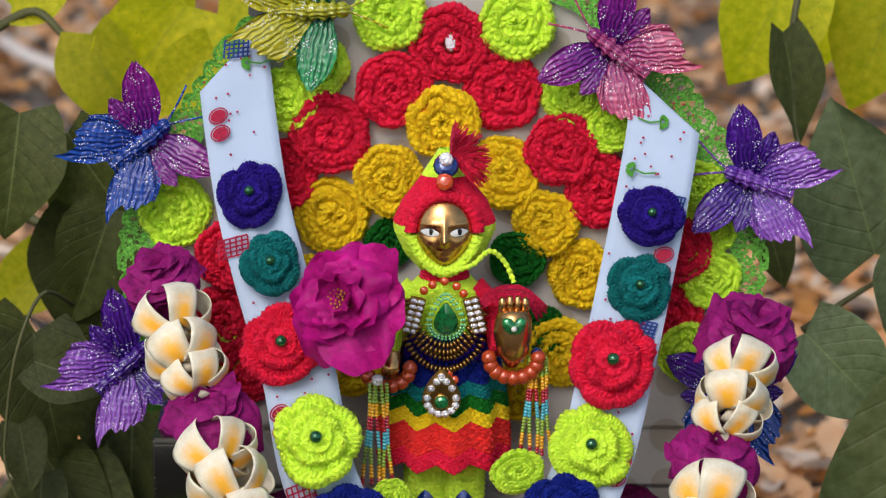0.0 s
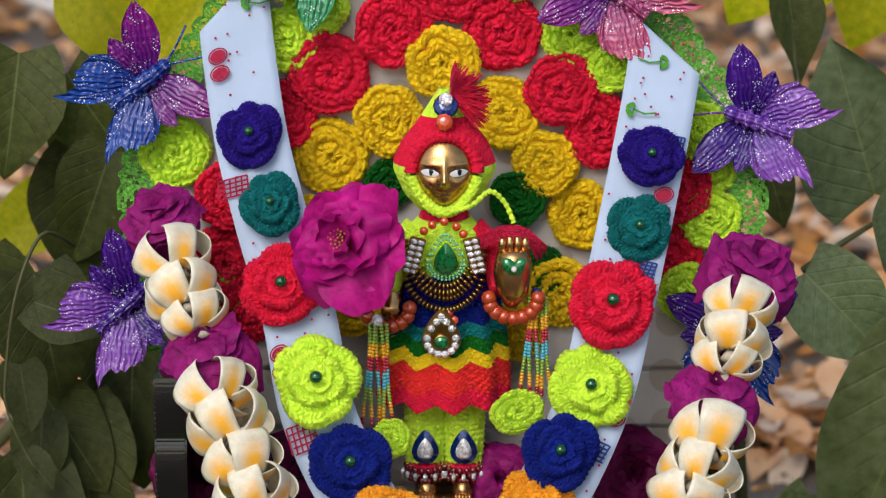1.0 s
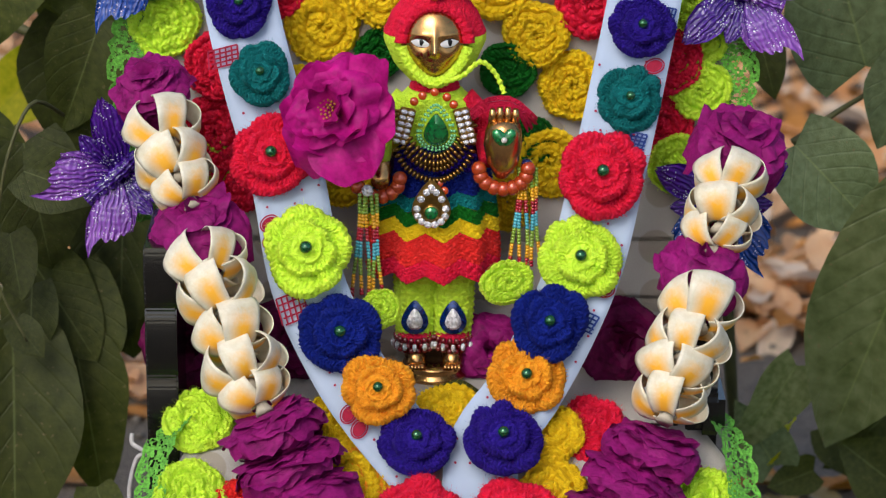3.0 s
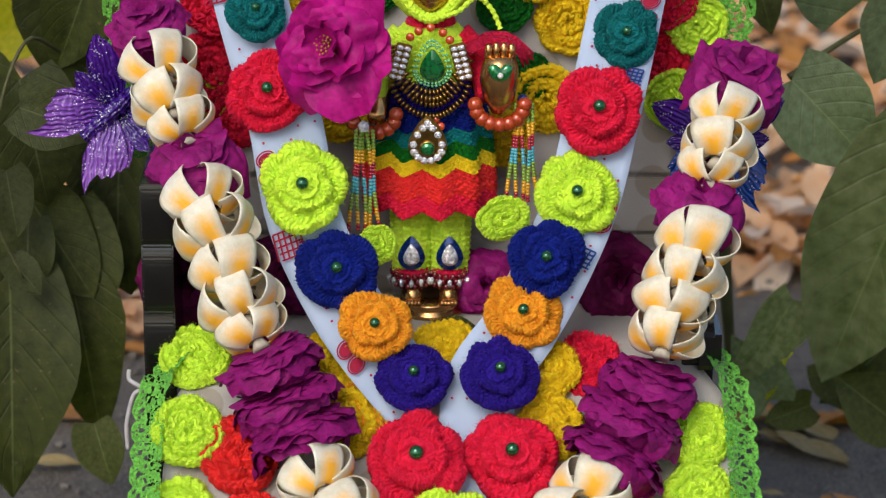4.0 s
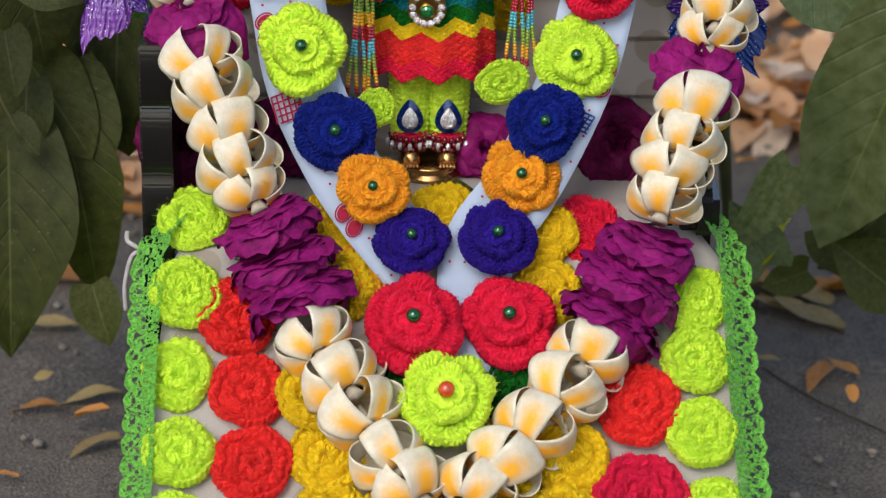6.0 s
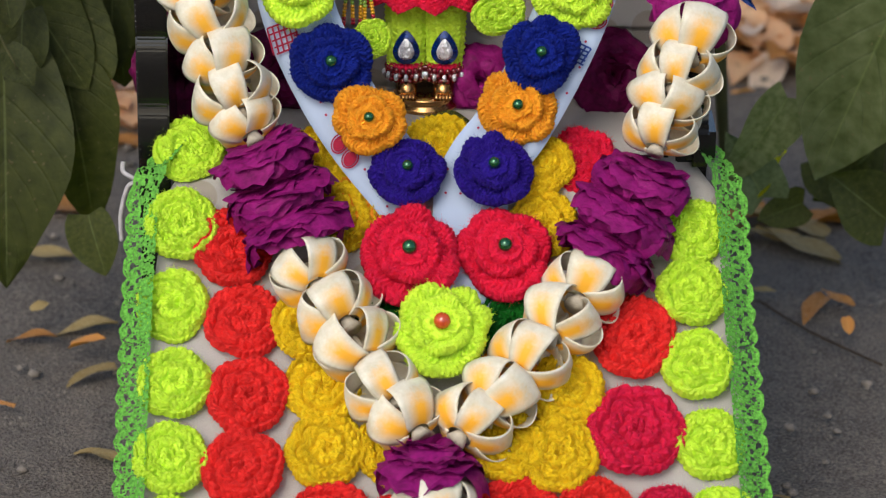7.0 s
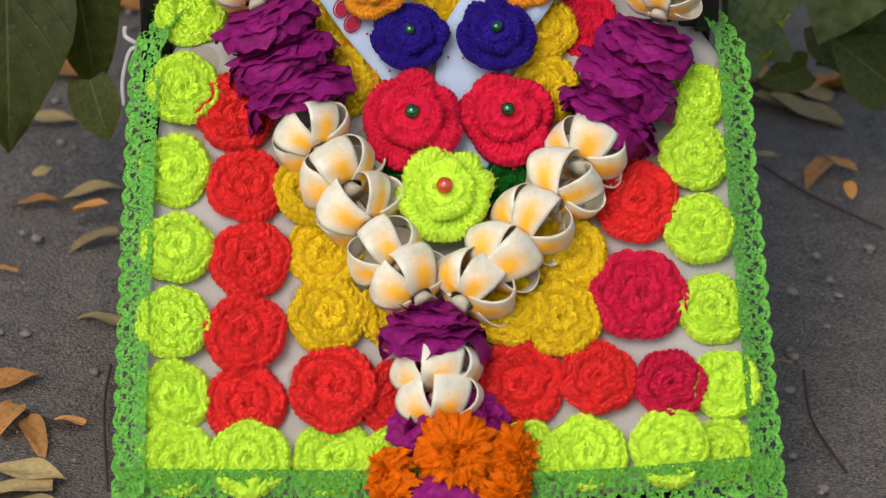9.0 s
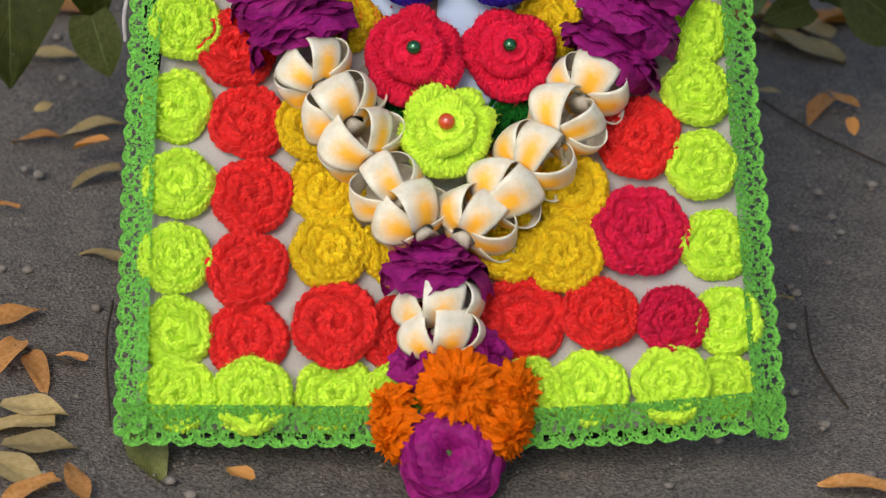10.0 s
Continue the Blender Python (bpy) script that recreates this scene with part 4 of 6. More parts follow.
def butterfly(label, loc, head, fore, hind, body, size=1.0, normal=N_BACK, angles=(60, 138), lengths=(0.052, 0.046)):
    """A craft butterfly; head: the way it points, in degrees from the right, upwards."""
    root = thing("butterfly", label, "butterfly ornament", "craft butterflies", facing(loc, normal, 0, size) @ pose(0, 0, 0, 0, 0, head - 90))
    segs = [(0, -0.028 + 0.0023 * i, 0.0105) for i in range(19)]
    rad = [0.0076 * (0.75 + 0.25 * math.cos(i * 2.2)) * (0.55 + 0.45 * math.sin(math.pi * (i + 3) / 22)) * (1.35 if i > 12 else 1.0) for i in range(19)]
    part("body", tube_mesh("body", segs, rad, body, 12), root)
    part("head", ball_mesh("head", 0.0055, body, 8, 12), root, "", pose(0, 0.017, 0.0105))
    for sx in (-1, 1):
        for nm, mat, ang, ln, wd in (("forewing", fore, angles[0], lengths[0], 0.030), ("inner_wing", fore, angles[0] + 24, lengths[0] * 0.70, 0.021), ("hindwing", hind, angles[1], lengths[1] * 0.95, 0.030), ("inner_wing", hind, angles[1] - 24, lengths[1] * 0.86, 0.020)):
            part(nm, wing_mesh(ln, wd, mat, 0.42 if nm == "hindwing" else 0.1), root, "",
                 pose(sx * 0.002, 0.006 if nm == "forewing" else -0.002, 0.006 if nm != "inner_wing" else 0.0035, 14, 0, -sx * ang) @ Matrix.Diagonal((sx, 1, 1, 1)))
        part("antenna", tube_mesh("antenna", spline([(sx * 0.001, 0.02, 0.008), (sx * 0.006, 0.032, 0.010), (sx * 0.013, 0.046, 0.010)], 8), 0.0008, body, 6), root)
    return root


G_PURPLE = glitter("purple_glitter", "2A0E86", "6A24B8")
G_VIOLET = glitter("violet_glitter", "6430BC", "B060DC")
G_BLUE = glitter("blue_glitter", "0A2C9C", "1058C8")
G_MAGENTA = glitter("magenta_glitter", "5A1494", "B01EA8")
G_PINK = glitter("pink_glitter", "A02890", "F0608A")
G_YELLOW = glitter("yellow_glitter", "B8C010", "E6D820")
G_GREEN = glitter("green_glitter", "0E6A44", "30B868")
butterfly("blue and purple glittered craft butterfly clipped to the panel", (-0.2021, 0.1890, 0.5370), 37, G_MAGENTA, G_BLUE, G_BLUE, 1.0)
butterfly("yellow and green glittered craft butterfly clipped to the panel", (-0.0854, 0.1954, 0.6255), 2, G_GREEN, G_YELLOW, G_YELLOW, 1.05, angles=(100, 150))
butterfly("pink and purple glittered craft butterfly clipped to the panel", (0.1150, 0.1936, 0.5986), 142, G_MAGENTA, G_PINK, G_PINK, 1.0)
butterfly("violet glittered craft butterfly clipped to the panel edge", (0.2108, 0.1852, 0.5103), 160, G_PURPLE, G_VIOLET, G_VIOLET, 0.98)
butterfly("violet glittered craft butterfly beside the garland", (-0.2146, 0.1600, 0.3885), 42, G_PURPLE, G_VIOLET, G_PURPLE, 0.98)
butterfly("purple and blue glittered craft butterfly behind the garland", (0.1976, 0.1709, 0.3648), 92, G_PURPLE, G_BLUE, G_BLUE, 0.95)


# ---------------------------------------------------------------- brass figure
IX, IYY, SEAT_Z = 0.001, 0.1254, PROFILE[3][1]
EYE_WHITE = surface("eye_enamel", rgb("EDEDEA"), 0.25, var=0.02, bump=0, coat=0.5)
BLACK = surface("black_enamel", rgb("101010"), 0.3, var=0.1, bump=0)
STONE = surface("clear_rhinestone", rgb("F8F6FA", 0.95), 0.06, metal=0.65, var=0.15, scale=700, bump=1.0, fine=420, dist=0.003, coat=1.0)
EMERALD = surface("emerald_glass", rgb("0E8A44"), 0.06, metal=0.3, var=0.5, scale=260, bump=0.5, fine=500, coat=1.0)
MINT = surface("mint_seed_bead", rgb("7FD48E"), 0.25, var=0.1, scale=300, bump=0.0, coat=0.5)
SAPPHIRE = surface("blue_glass", rgb("0C3A8C"), 0.06, metal=0.5, var=0.6, scale=300, bump=0.4, fine=500, coat=1.0)
GARNET = surface("garnet_bead", rgb("7A0C18"), 0.12, var=0.2, scale=300, bump=0.0, coat=0.9)
CORAL = surface("coral_pearl_bead", rgb("C84A20"), 0.22, metal=0.25, var=0.1, scale=200, bump=0.0, coat=0.6)
PEARL = surface("pearl", rgb("E6DFD6"), 0.2, var=0.05, bump=0, coat=0.6)


def revolve(v, f, prof, cx, cy, n=32, sx=1.0, sy=1.0):
    off = len(v)
    for r, z in prof:
        for j in range(n):
            a = 2 * math.pi * j / n
            v.append((cx + sx * r * math.cos(a), cy + sy * r * math.sin(a), z))
    f += grid_faces(len(prof), n, True, off)
    f.append(tuple(off + j for j in reversed(range(n))))
    f.append(tuple(off + (len(prof) - 1) * n + j for j in range(n)))


def tube_into(v, f, pts, radii, n=12):
    me = tube_mesh("tmp", pts, radii, BRASS, n)
    off = len(v)
    v += [tuple(p.co) for p in me.vertices]
    f += [tuple(off + i for i in q.vertices) for q in me.polygons]
    bpy.data.meshes.remove(me)


def gauss(x, z, cx, cz, wx, wz):
    return math.exp(-((x - cx) / wx) ** 2 - ((z - cz) / wz) ** 2)


def build_figure():
    """The cast figure: base, feet, body, arms, head with its face."""
    v, f = [], []
    revolve(v, f, [(0.0225, 0.0), (0.0232, 0.0015), (0.0225, 0.003), (0.0205, 0.0045), (0.0205, 0.007), (0.0215, 0.0085), (0.0205, 0.010)], 0, 0, 40)
    for sx in (-1, 1):
        tube_into(v, f, [(sx * 0.0125, -0.001, 0.036), (sx * 0.0125, -0.003, 0.020), (sx * 0.0125, -0.006, 0.015), (sx * 0.0125, -0.017, 0.0125)], [0.007, 0.0065, 0.0075, 0.006])
        for k in range(5):
            x = sx * 0.0125 + (k - 2) * 0.0023
            tube_into(v, f, [(x, -0.014, 0.0135), (x, -0.019, 0.0125), (x, -0.0215, 0.0115)], [0.0013, 0.0015, 0.0009], 8)
    revolve(v, f, [(0.006, 0.088), (0.016, 0.092), (0.020, 0.12), (0.019, 0.16), (0.022, 0.185), (0.010, 0.205), (0.008, 0.214)], 0, 0, 24, 1.1, 0.7)
    # raised forearm with its palm and fingers
    tube_into(v, f, [(0.022, 0.0, 0.185), (0.036, -0.008, 0.160), (0.043, -0.026, 0.165)], [0.008, 0.008, 0.007])
    palm = [(0.044, -0.034, 0.152), (0.045, -0.035, 0.162), (0.045, -0.034, 0.174), (0.0455, -0.034, 0.184), (0.0455, -0.033, 0.190)]
    tube_into(v, f, palm, [0.004, 0.0105, 0.0128, 0.0120, 0.0100], 16)
    for k in range(4):
        x = 0.0455 + (k - 1.5) * 0.0050
        tube_into(v, f, [(x, -0.034, 0.186), (x, -0.037, 0.194), (x, -0.038, 0.1995 + (0.001 if k in (1, 2) else 0))], [0.0028, 0.0027, 0.0019], 8)
    tube_into(v, f, [(-0.022, 0.0, 0.185), (-0.033, -0.012, 0.155), (-0.036, -0.040, 0.150)], [0.008, 0.007, 0.006])
    # head
    cz = 0.2375
    n = 56
    off = len(v)

    def face_point(u, w):
        a, b = math.pi * (u - 0.5) * 1.1, math.pi * (w - 0.5)
        x, z = math.sin(a) * math.cos(b), math.sin(b)
        low = max(0.0, -z)
        px, pz = 0.0208 * x * (1 - 0.42 * low ** 1.6), 0.0250 * z
        py = -0.0165 * math.cos(a) * math.cos(b)
        d = 0.0052 * gauss(px, pz, 0, -0.0035, 0.0023, 0.0036) + 0.0032 * gauss(px, pz, 0, 0.002, 0.0016, 0.006)
        d += 0.0016 * gauss(px, pz, 0, -0.0102, 0.0046, 0.0012) + 0.0013 * gauss(px, pz, 0, -0.0128, 0.0036, 0.0012) - 0.0006 * gauss(px, pz, 0, -0.0115, 0.006, 0.0006)
        d += 0.0022 * gauss(px, pz, 0, -0.018, 0.004, 0.003)
        for s in (-1, 1):
            d -= 0.0016 * gauss(px, pz, s * 0.0094, 0.0016, 0.005, 0.0028)
            d += 0.0010 * gauss(px, pz, s * 0.0085, 0.0078, 0.006, 0.0011)
            d += 0.0014 * gauss(px, pz, s * 0.0095, -0.006, 0.004, 0.004)
            d += 0.0012 * gauss(px, pz, s * 0.0022, -0.0048, 0.0012, 0.0014)
        return px, py - d - 0.0085, cz + pz

    for i in range(n):
        for j in range(n):
            v.append(face_point(j / (n - 1), i / (n - 1)))
    f += grid_faces(n, n, False, off)
    groups = []
    # enamelled eyes: rim, white, pupil
    for s in (-1, 1):
        for k, (w, h, lift) in enumerate(((0.0070, 0.0034, 0.0002), (0.0063, 0.0026, 0.0005), (0.0022, 0.0022, 0.0008))):
            o = len(v)
            ring = []
            for q in range(24):
                a = 2 * math.pi * q / 24
                x = w * math.cos(a)
                z = h * math.sin(a) * (1.0 if k == 2 else (1 - 0.55 * (abs(math.cos(a)) ** 3)))
                ring.append((s * 0.0094 + x + (0.0006 if k == 2 else 0), cz + 0.0022 + (0.0003 if k == 2 else 0) + z + (0 if k == 2 else s * 0.07 * x)))
            for x, z in ring:
                v.append((x, -0.0166 * math.sqrt(max(0.05, 1 - (x / 0.0208) ** 2)) + 0.0010 - 0.0085 - lift, z))
            v.append((s * 0.0094, -0.0166 * 0.892 + 0.0000 - 0.0085 - lift - 0.0004, cz + 0.0022))
            f += [(o + q, o + (q + 1) % 24, o + 24) for q in range(24)]
            groups.append((len(f) - 24, len(f), (1, 2, 1)[k] if k != 2 else 1))
    me = mesh("brass_figure", v, f, [BRASS, BLACK, EYE_WHITE])
    for a, b, m in groups:
        for i in range(a, b):
            me.polygons[i].material_index = m
    return thing("brass_figure", "polished brass standing figure with enamelled eyes on a round base", "statue", m=pose(IX, IYY, SEAT_Z), data=me)


build_figure()
FIG = pose(IX, IYY, SEAT_Z)


def knit_surface(name, prof, mat, n=120, cols=40, amp=0.0009, sx=1.0, sy=1.0, fold=None, closed=True):
    """A knitted tube; prof: run of (radius, height)."""
    prof = spline([(r, 0, z) for r, z in prof], max(14, int(sum(math.dist(a, b) for a, b in zip(prof, prof[1:])) / 0.0011)))
    v = []
    for i, p in enumerate(prof):
        for j in range(n):
            a = 2 * math.pi * j / n
            st = abs(math.cos(cols * a * 0.5 + 0.6 * math.sin(i * math.pi / 1.6)))
            r = p.x + amp * (st - 0.5) + amp * 0.5 * math.sin(i * 1.9)
            z = p.z
            if fold:
                r, z = fold(r, z, a)
            v.append((sx * r * math.cos(a), sy * r * math.sin(a), z))
    return mesh(name, v, [tuple(reversed(q)) for q in grid_faces(len(prof), n, True)], mat)


def build_dress():
    dress = thing("knitted_dress", "rainbow zigzag knitted wool dress with lime leggings on the figure", "dress", m=FIG)
    levels = [0.168, 0.152, 0.137, 0.128, 0.1185, 0.1085, 0.0905, 0.0785]
    cols = ["violet", "navy", "teal", "green", "yellow", "scarlet", "red"]
    def radius(z):
        return float(np.interp(z, [0.075, 0.095, 0.12, 0.145, 0.168], [0.0428, 0.0430, 0.0410, 0.0360, 0.0250]))
    n = 220
    for k, c in enumerate(cols):
        za, zb = levels[k], levels[k + 1]
        rows = max(6, int((za - zb) / 0.0009))
        v = []
        for i in range(rows + 1):
            t = i / rows
            for j in range(n):
                a = 2 * math.pi * j / n
                zig = 0.0030 * (abs(((a * 11 / (2 * math.pi)) % 1.0) - 0.5) * 4 - 1) * (0.35 + 0.65 * min(1, k / 3))
                z = za + (zb - za) * t + zig
                st = abs(math.sin(t * (za - zb) / 0.0026 * math.pi))
                r = radius(z) + 0.0017 * st + 0.0009 * math.cos(a * 66 + 3.1 * int(t * (za - zb) / 0.0026)) + 0.0016 * math.cos(a * 11 + 3.1)
                r -= 0.0012 * (1 if (k == len(cols) - 1 and i == rows) else 0)
                v.append((r * math.cos(a), 0.78 * r * math.sin(a), z))
        part("skirt_band", mesh("skirt_band", v, [tuple(reversed(q)) for q in grid_faces(rows + 1, n, True)], YARN[c]), dress, "%s knitted zigzag band" % COLOUR_NAME[c])
    part("bodice", knit_surface("bodice", [(0.024, 0.165), (0.026, 0.18), (0.025, 0.195), (0.014, 0.207), (0.010, 0.212)], YARN["lime"], sy=0.72), dress, "lime knitted bodice")
    part("collar", knit_surface("collar", [(0.0165, 0.204), (0.015, 0.208), (0.012, 0.211)], YARN["red"], sy=0.9), dress, "red knitted collar")
    for sx in (-1, 1):
        leg = part("legging", knit_surface("legging", [(0.0125, 0.030), (0.0135, 0.05), (0.0142, 0.07), (0.0140, 0.088)], YARN["lime"], n=90, cols=16, amp=0.0014, sy=0.9), dress, "ribbed lime legging", pose(sx * 0.0130, 0, 0))
        part("cuff", knit_surface("cuff", [(0.0122, 0.026), (0.0126, 0.030), (0.0118, 0.034)], YARN["crimson"], n=60, cols=20), leg, "red knitted cuff")
        part("sleeve", tube_mesh("sleeve", spline([(sx * 0.018, 0, 0.196), (sx * 0.033, -0.004, 0.178), (sx * 0.041, -0.018, 0.158)], 14), [0.010] * 10 + [0.0105, 0.011, 0.011, 0.0105], YARN["red" if sx > 0 else "lime"], 18), dress)

    rg = random.Random(21)
    v, f = [], []
    for k in range(26):
        w = rg.uniform(-1, 1)
        tube_into(v, f, spline([(0.022, -0.020 + 0.003 * w, 0.188 + 0.003 * w), (0.034, -0.027, 0.198 + 0.004 * w + rg.uniform(0, 0.002)), (0.052, -0.026 + 0.003 * w, 0.199 + 0.004 * w), (0.064 + 0.004 * w, -0.020, 0.186 + rg.uniform(-0.008, 0.004))], 9), 0.0006, 5)
    part("thread_wrap", mesh("thread_wrap", v, f, YARN["crimson"]), dress, "loose red threads over the forearm")


build_dress()


def build_hat():
    hat = thing("knitted_hat", "red and lime knitted wool bonnet with gems and a red tassel", "hat", m=FIG)
    # bonnet: a shell open to the front
    v, f = [], []
    nu, nv = 44, 70
    for i in range(nu):
        t = i / (nu - 1)
        for j in range(nv):
            s = j / (nv - 1)
            az = radians(-90 + 360 * s)
            z = 0.205 + 0.086 * t
            prof = float(np.interp(t, [0, 0.08, 0.174, 0.36, 0.436, 0.58, 0.73, 0.9, 1], [0.012, 0.019, 0.0262, 0.0333, 0.0333, 0.0280, 0.0180, 0.0085, 0.003]))
            st = abs(math.cos(j * 1.1 + 0.8 * (i % 2)))
            prof += 0.0009 * st
            v.append((prof * math.cos(az), (0.66 if math.sin(az) < 0 else 0.85) * prof * math.sin(az) + 0.003, z))
    f = grid_faces(nu, nv)
    cut = [q for q in f]
    keep = []
    for q in cut:
        c = sum((Vector(v[i]) for i in q), Vector()) / 4
        inside = (c.x / 0.0215) ** 2 + ((c.z - 0.2375) / 0.0250) ** 2 < 1 and c.y < 0
        if not inside:
            keep.append(q)
    lime = [q for q in keep if v[q[0]][2] < 0.2405 or v[q[0]][2] > 0.2715]
    red = [q for q in keep if q not in set(lime)]
    part("bonnet_edge", mesh("bonnet_edge", v, lime, YARN["lime"]), hat, "lime knitted lower edge and crown")
    part("bonnet_band", mesh("bonnet_band", v, red, YARN["red"]), hat, "red knitted band")
    rim = []
    for k in range(70):
        a = 2 * math.pi * k / 69
        x, z = 0.0222 * math.sin(a), 0.2375 + 0.0258 * math.cos(a)
        rim.append((x * (1 - 0.2 * max(0, -math.cos(a))), -0.0185 + 0.0040 * abs(math.sin(a)) + 0.003 * max(0, math.cos(a)), z))
    up = [p for p in rim if p[2] > 0.2375]
    lowr = [p for p in rim if p[2] <= 0.2375]
    left = [p for p in up if p[0] <= 0]
    right = [p for p in up if p[0] > 0]
    def knob(n, r):
        return [r * (1 + 0.10 * math.cos(i * 1.9)) for i in range(n)]
    run = spline(sorted(left, key=lambda p: p[0]) + sorted(right, key=lambda p: p[0]), 60)
    part("brow_roll", tube_mesh("brow_roll", run, knob(60, 0.0044), YARN["red"], 12), hat, "thick red knitted brow roll")
    run = spline(sorted(lowr, key=lambda p: p[0]), 60)
    part("chin_band", tube_mesh("chin_band", run, knob(60, 0.0040), YARN["lime"], 12), hat, "lime knitted chin band")
    cord = spline([(0.004, -0.023, 0.213), (0.018, -0.024, 0.218), (0.030, -0.018, 0.226), (0.040, -0.014, 0.217), (0.046, -0.016, 0.204)], 60)
    part("cord", tube_mesh("cord", cord, [0.0017 * (1 + 0.25 * math.cos(i * 1.5)) for i in range(60)], YARN["lime"], 8), hat, "lime chin cord")
    # tassel of red strands on the crown
    v, f = [], []
    rg = random.Random(5)
    for k in range(240):
        a, el = rg.uniform(-0.5, 1.75), rg.uniform(-0.7, 1.0)
        d = Vector((math.cos(a - 0.25) * 0.9, -0.55 + 0.5 * rg.random(), math.sin(a - 0.25) * 1.0 + 0.05)).normalized()
        L = rg.uniform(0.018, 0.029)
        p0 = Vector((0.004, -0.006, 0.287))
        o = len(v)
        side = d.orthogonal().normalized()
        up2 = d.cross(side)
        for t in (0, 0.35, 0.7, 1):
            c = p0 + d * L * t + Vector((rg.uniform(-1, 1), rg.uniform(-1, 1), rg.uniform(-1, 1))) * 0.0007 - Vector((0, 0, 0.003)) * t * t
            w = 0.00045
            v += [tuple(c + side * w), tuple(c - side * w * 0.5 + up2 * w), tuple(c - side * w * 0.5 - up2 * w)]
        f += grid_faces(4, 3, True, o)
    part("tassel", mesh("tassel", v, f, YARN["red"]), hat, "loose red wool tassel")
    part("blue_gem", ball_mesh("blue_gem", 0.0085, SAPPHIRE, 6, 12, 0.5, False), hat, "blue glass gem", pose(0.001, -0.014, 0.2830, 62, 0, 0))
    part("rhinestone_gem", ball_mesh("rhinestone_gem", 0.0050, STONE, 6, 9, 0.7, False), hat, "clear rhinestone", pose(0.001, -0.017, 0.2880, 62, 0, 0))
    part("orange_gem", ball_mesh("orange_gem", 0.0060, REDBEAD, 6, 9, 0.6, False), hat, "orange glass gem", pose(0.0, -0.0195, 0.2735, 70, 0, 0))


build_hat()


# ---------------------------------------------------------------- jewellery
def bead_run(name, label, pts, r, mat, count, parent, squash=1.0):
    run = spline(pts, 200)
    me = ball_mesh("bead", r, mat, 6, 10, squash)
    for k in range(count):
        p = run[int(k * 199 / max(1, count - 1))]
        q = run[min(199, int(k * 199 / max(1, count - 1)) + 2)] - run[max(0, int(k * 199 / max(1, count - 1)) - 2)]
        part(name, me, parent, label if k == 0 else "", Matrix.Translation(p) @ q.to_track_quat("Z", "Y").to_matrix().to_4x4())


necklace = thing("necklace", "antique gold bead necklace with a large green teardrop gem", "necklace", m=FIG)
for w, drop, cnt, y in ((0.021, 0.166, 22, -0.0335), (0.024, 0.158, 26, -0.034), (0.0265, 0.150, 30, -0.0345), (0.0225, 0.1625, 24, -0.037)):
    bead_run("gold_bead", "", [(-w, -0.017, 0.192), (-w * 0.92, -0.027, drop + 0.016), (-w * 0.5, y, drop + 0.004), (0.001, y - 0.002, drop), (w * 0.5, y, drop + 0.004), (w * 0.92, -0.027, drop + 0.016), (w, -0.017, 0.192)],
             0.0026, GOLD, cnt + 4, necklace, 0.55)


def teardrop(name, r, h, mat, depth=0.4, n=28):
    """A faceted teardrop gem, point up, facing -y."""
    v, f = [(0, -r * depth * 1.3, 0)], []
    for k, s in ((0, 0.62), (1, 1.0)):
        for q in range(n):
            a = 2 * math.pi * q / n
            x, z = r * math.sin(a), r * math.cos(a)
            if z > 0:
                z = z * (h / r)
                x *= (1 - 0.45 * (z / h) ** 1.5)
            v.append((x * s, -r * depth * (1.1 if k == 0 else 0.3), z * s))
    for q in range(n):
        v.append((v[1 + n + q][0], 0, v[1 + n + q][2]))
    for q in range(n):
        p = (q + 1) % n
        f += [(0, 1 + q, 1 + p), (1 + q, 1 + n + q, 1 + n + p, 1 + p), (1 + n + q, 1 + 2 * n + q, 1 + 2 * n + p, 1 + n + p)]
    return mesh(name, v, f, mat, False)


gem_at = pose(0.001, -0.033, 0.181, 12, 0, 0)
part("teardrop_gem", teardrop("teardrop_gem", 0.0082, 0.0150, EMERALD), necklace, "green teardrop gem", gem_at)
ring = []
for row, (k1, cnt) in enumerate(((1.18, 26), (1.40, 30))):
    for q in range(cnt):
        a = 2 * math.pi * q / cnt
        x, z = 0.0088 * k1 * math.sin(a), 0.0088 * k1 * math.cos(a)
        if z > 0:
            x *= (1 - 0.40 * (z / (0.0088 * k1)) ** 1.5)
            z *= 1.75
        ring.append((x, z))
seed_me = ball_mesh("seed_bead", 0.00115, MINT, 5, 8)
for x, z in ring:
    part("seed_bead", seed_me, necklace, "", gem_at @ pose(x, 0.0, z))
red_me = ball_mesh("red_gem", 0.0030, REDBEAD, 6, 10, 0.6)
for x, z in ((-0.0135, 0.2005), (-0.008, 0.2045), (0.0, 0.207), (0.008, 0.2035), (0.0125, 0.1985), (-0.0155, 0.193), (0.003, 0.148), (0.0065, 0.143)):
    part("red_gem", red_me, necklace, "", pose(x, -0.024 if z > 0.18 else -0.037, z, 80, 0, 0))
stone_me = ball_mesh("rhinestone", 0.0017, STONE, 5, 8, 0.8, False)
for sx in (-1, 1):
    clip = part("clasp", slab("clasp", [(-0.0035, -0.013), (0.0035, -0.013), (0.0035, 0.012), (-0.0035, 0.012)], 0.002, GOLD, 0.0006), necklace, "rhinestone clasp", pose(sx * 0.0200, -0.0315, 0.186, 8, -sx * 14, 0) @ Matrix.Diagonal((1.5, 1.2, 1.05, 1)))
    for k in range(6):
        for c in (-1, 1):
            part("rhinestone", stone_me, clip, "", pose(c * 0.0016, -0.001, -0.0105 + 0.0041 * k, 90, 0, 0))

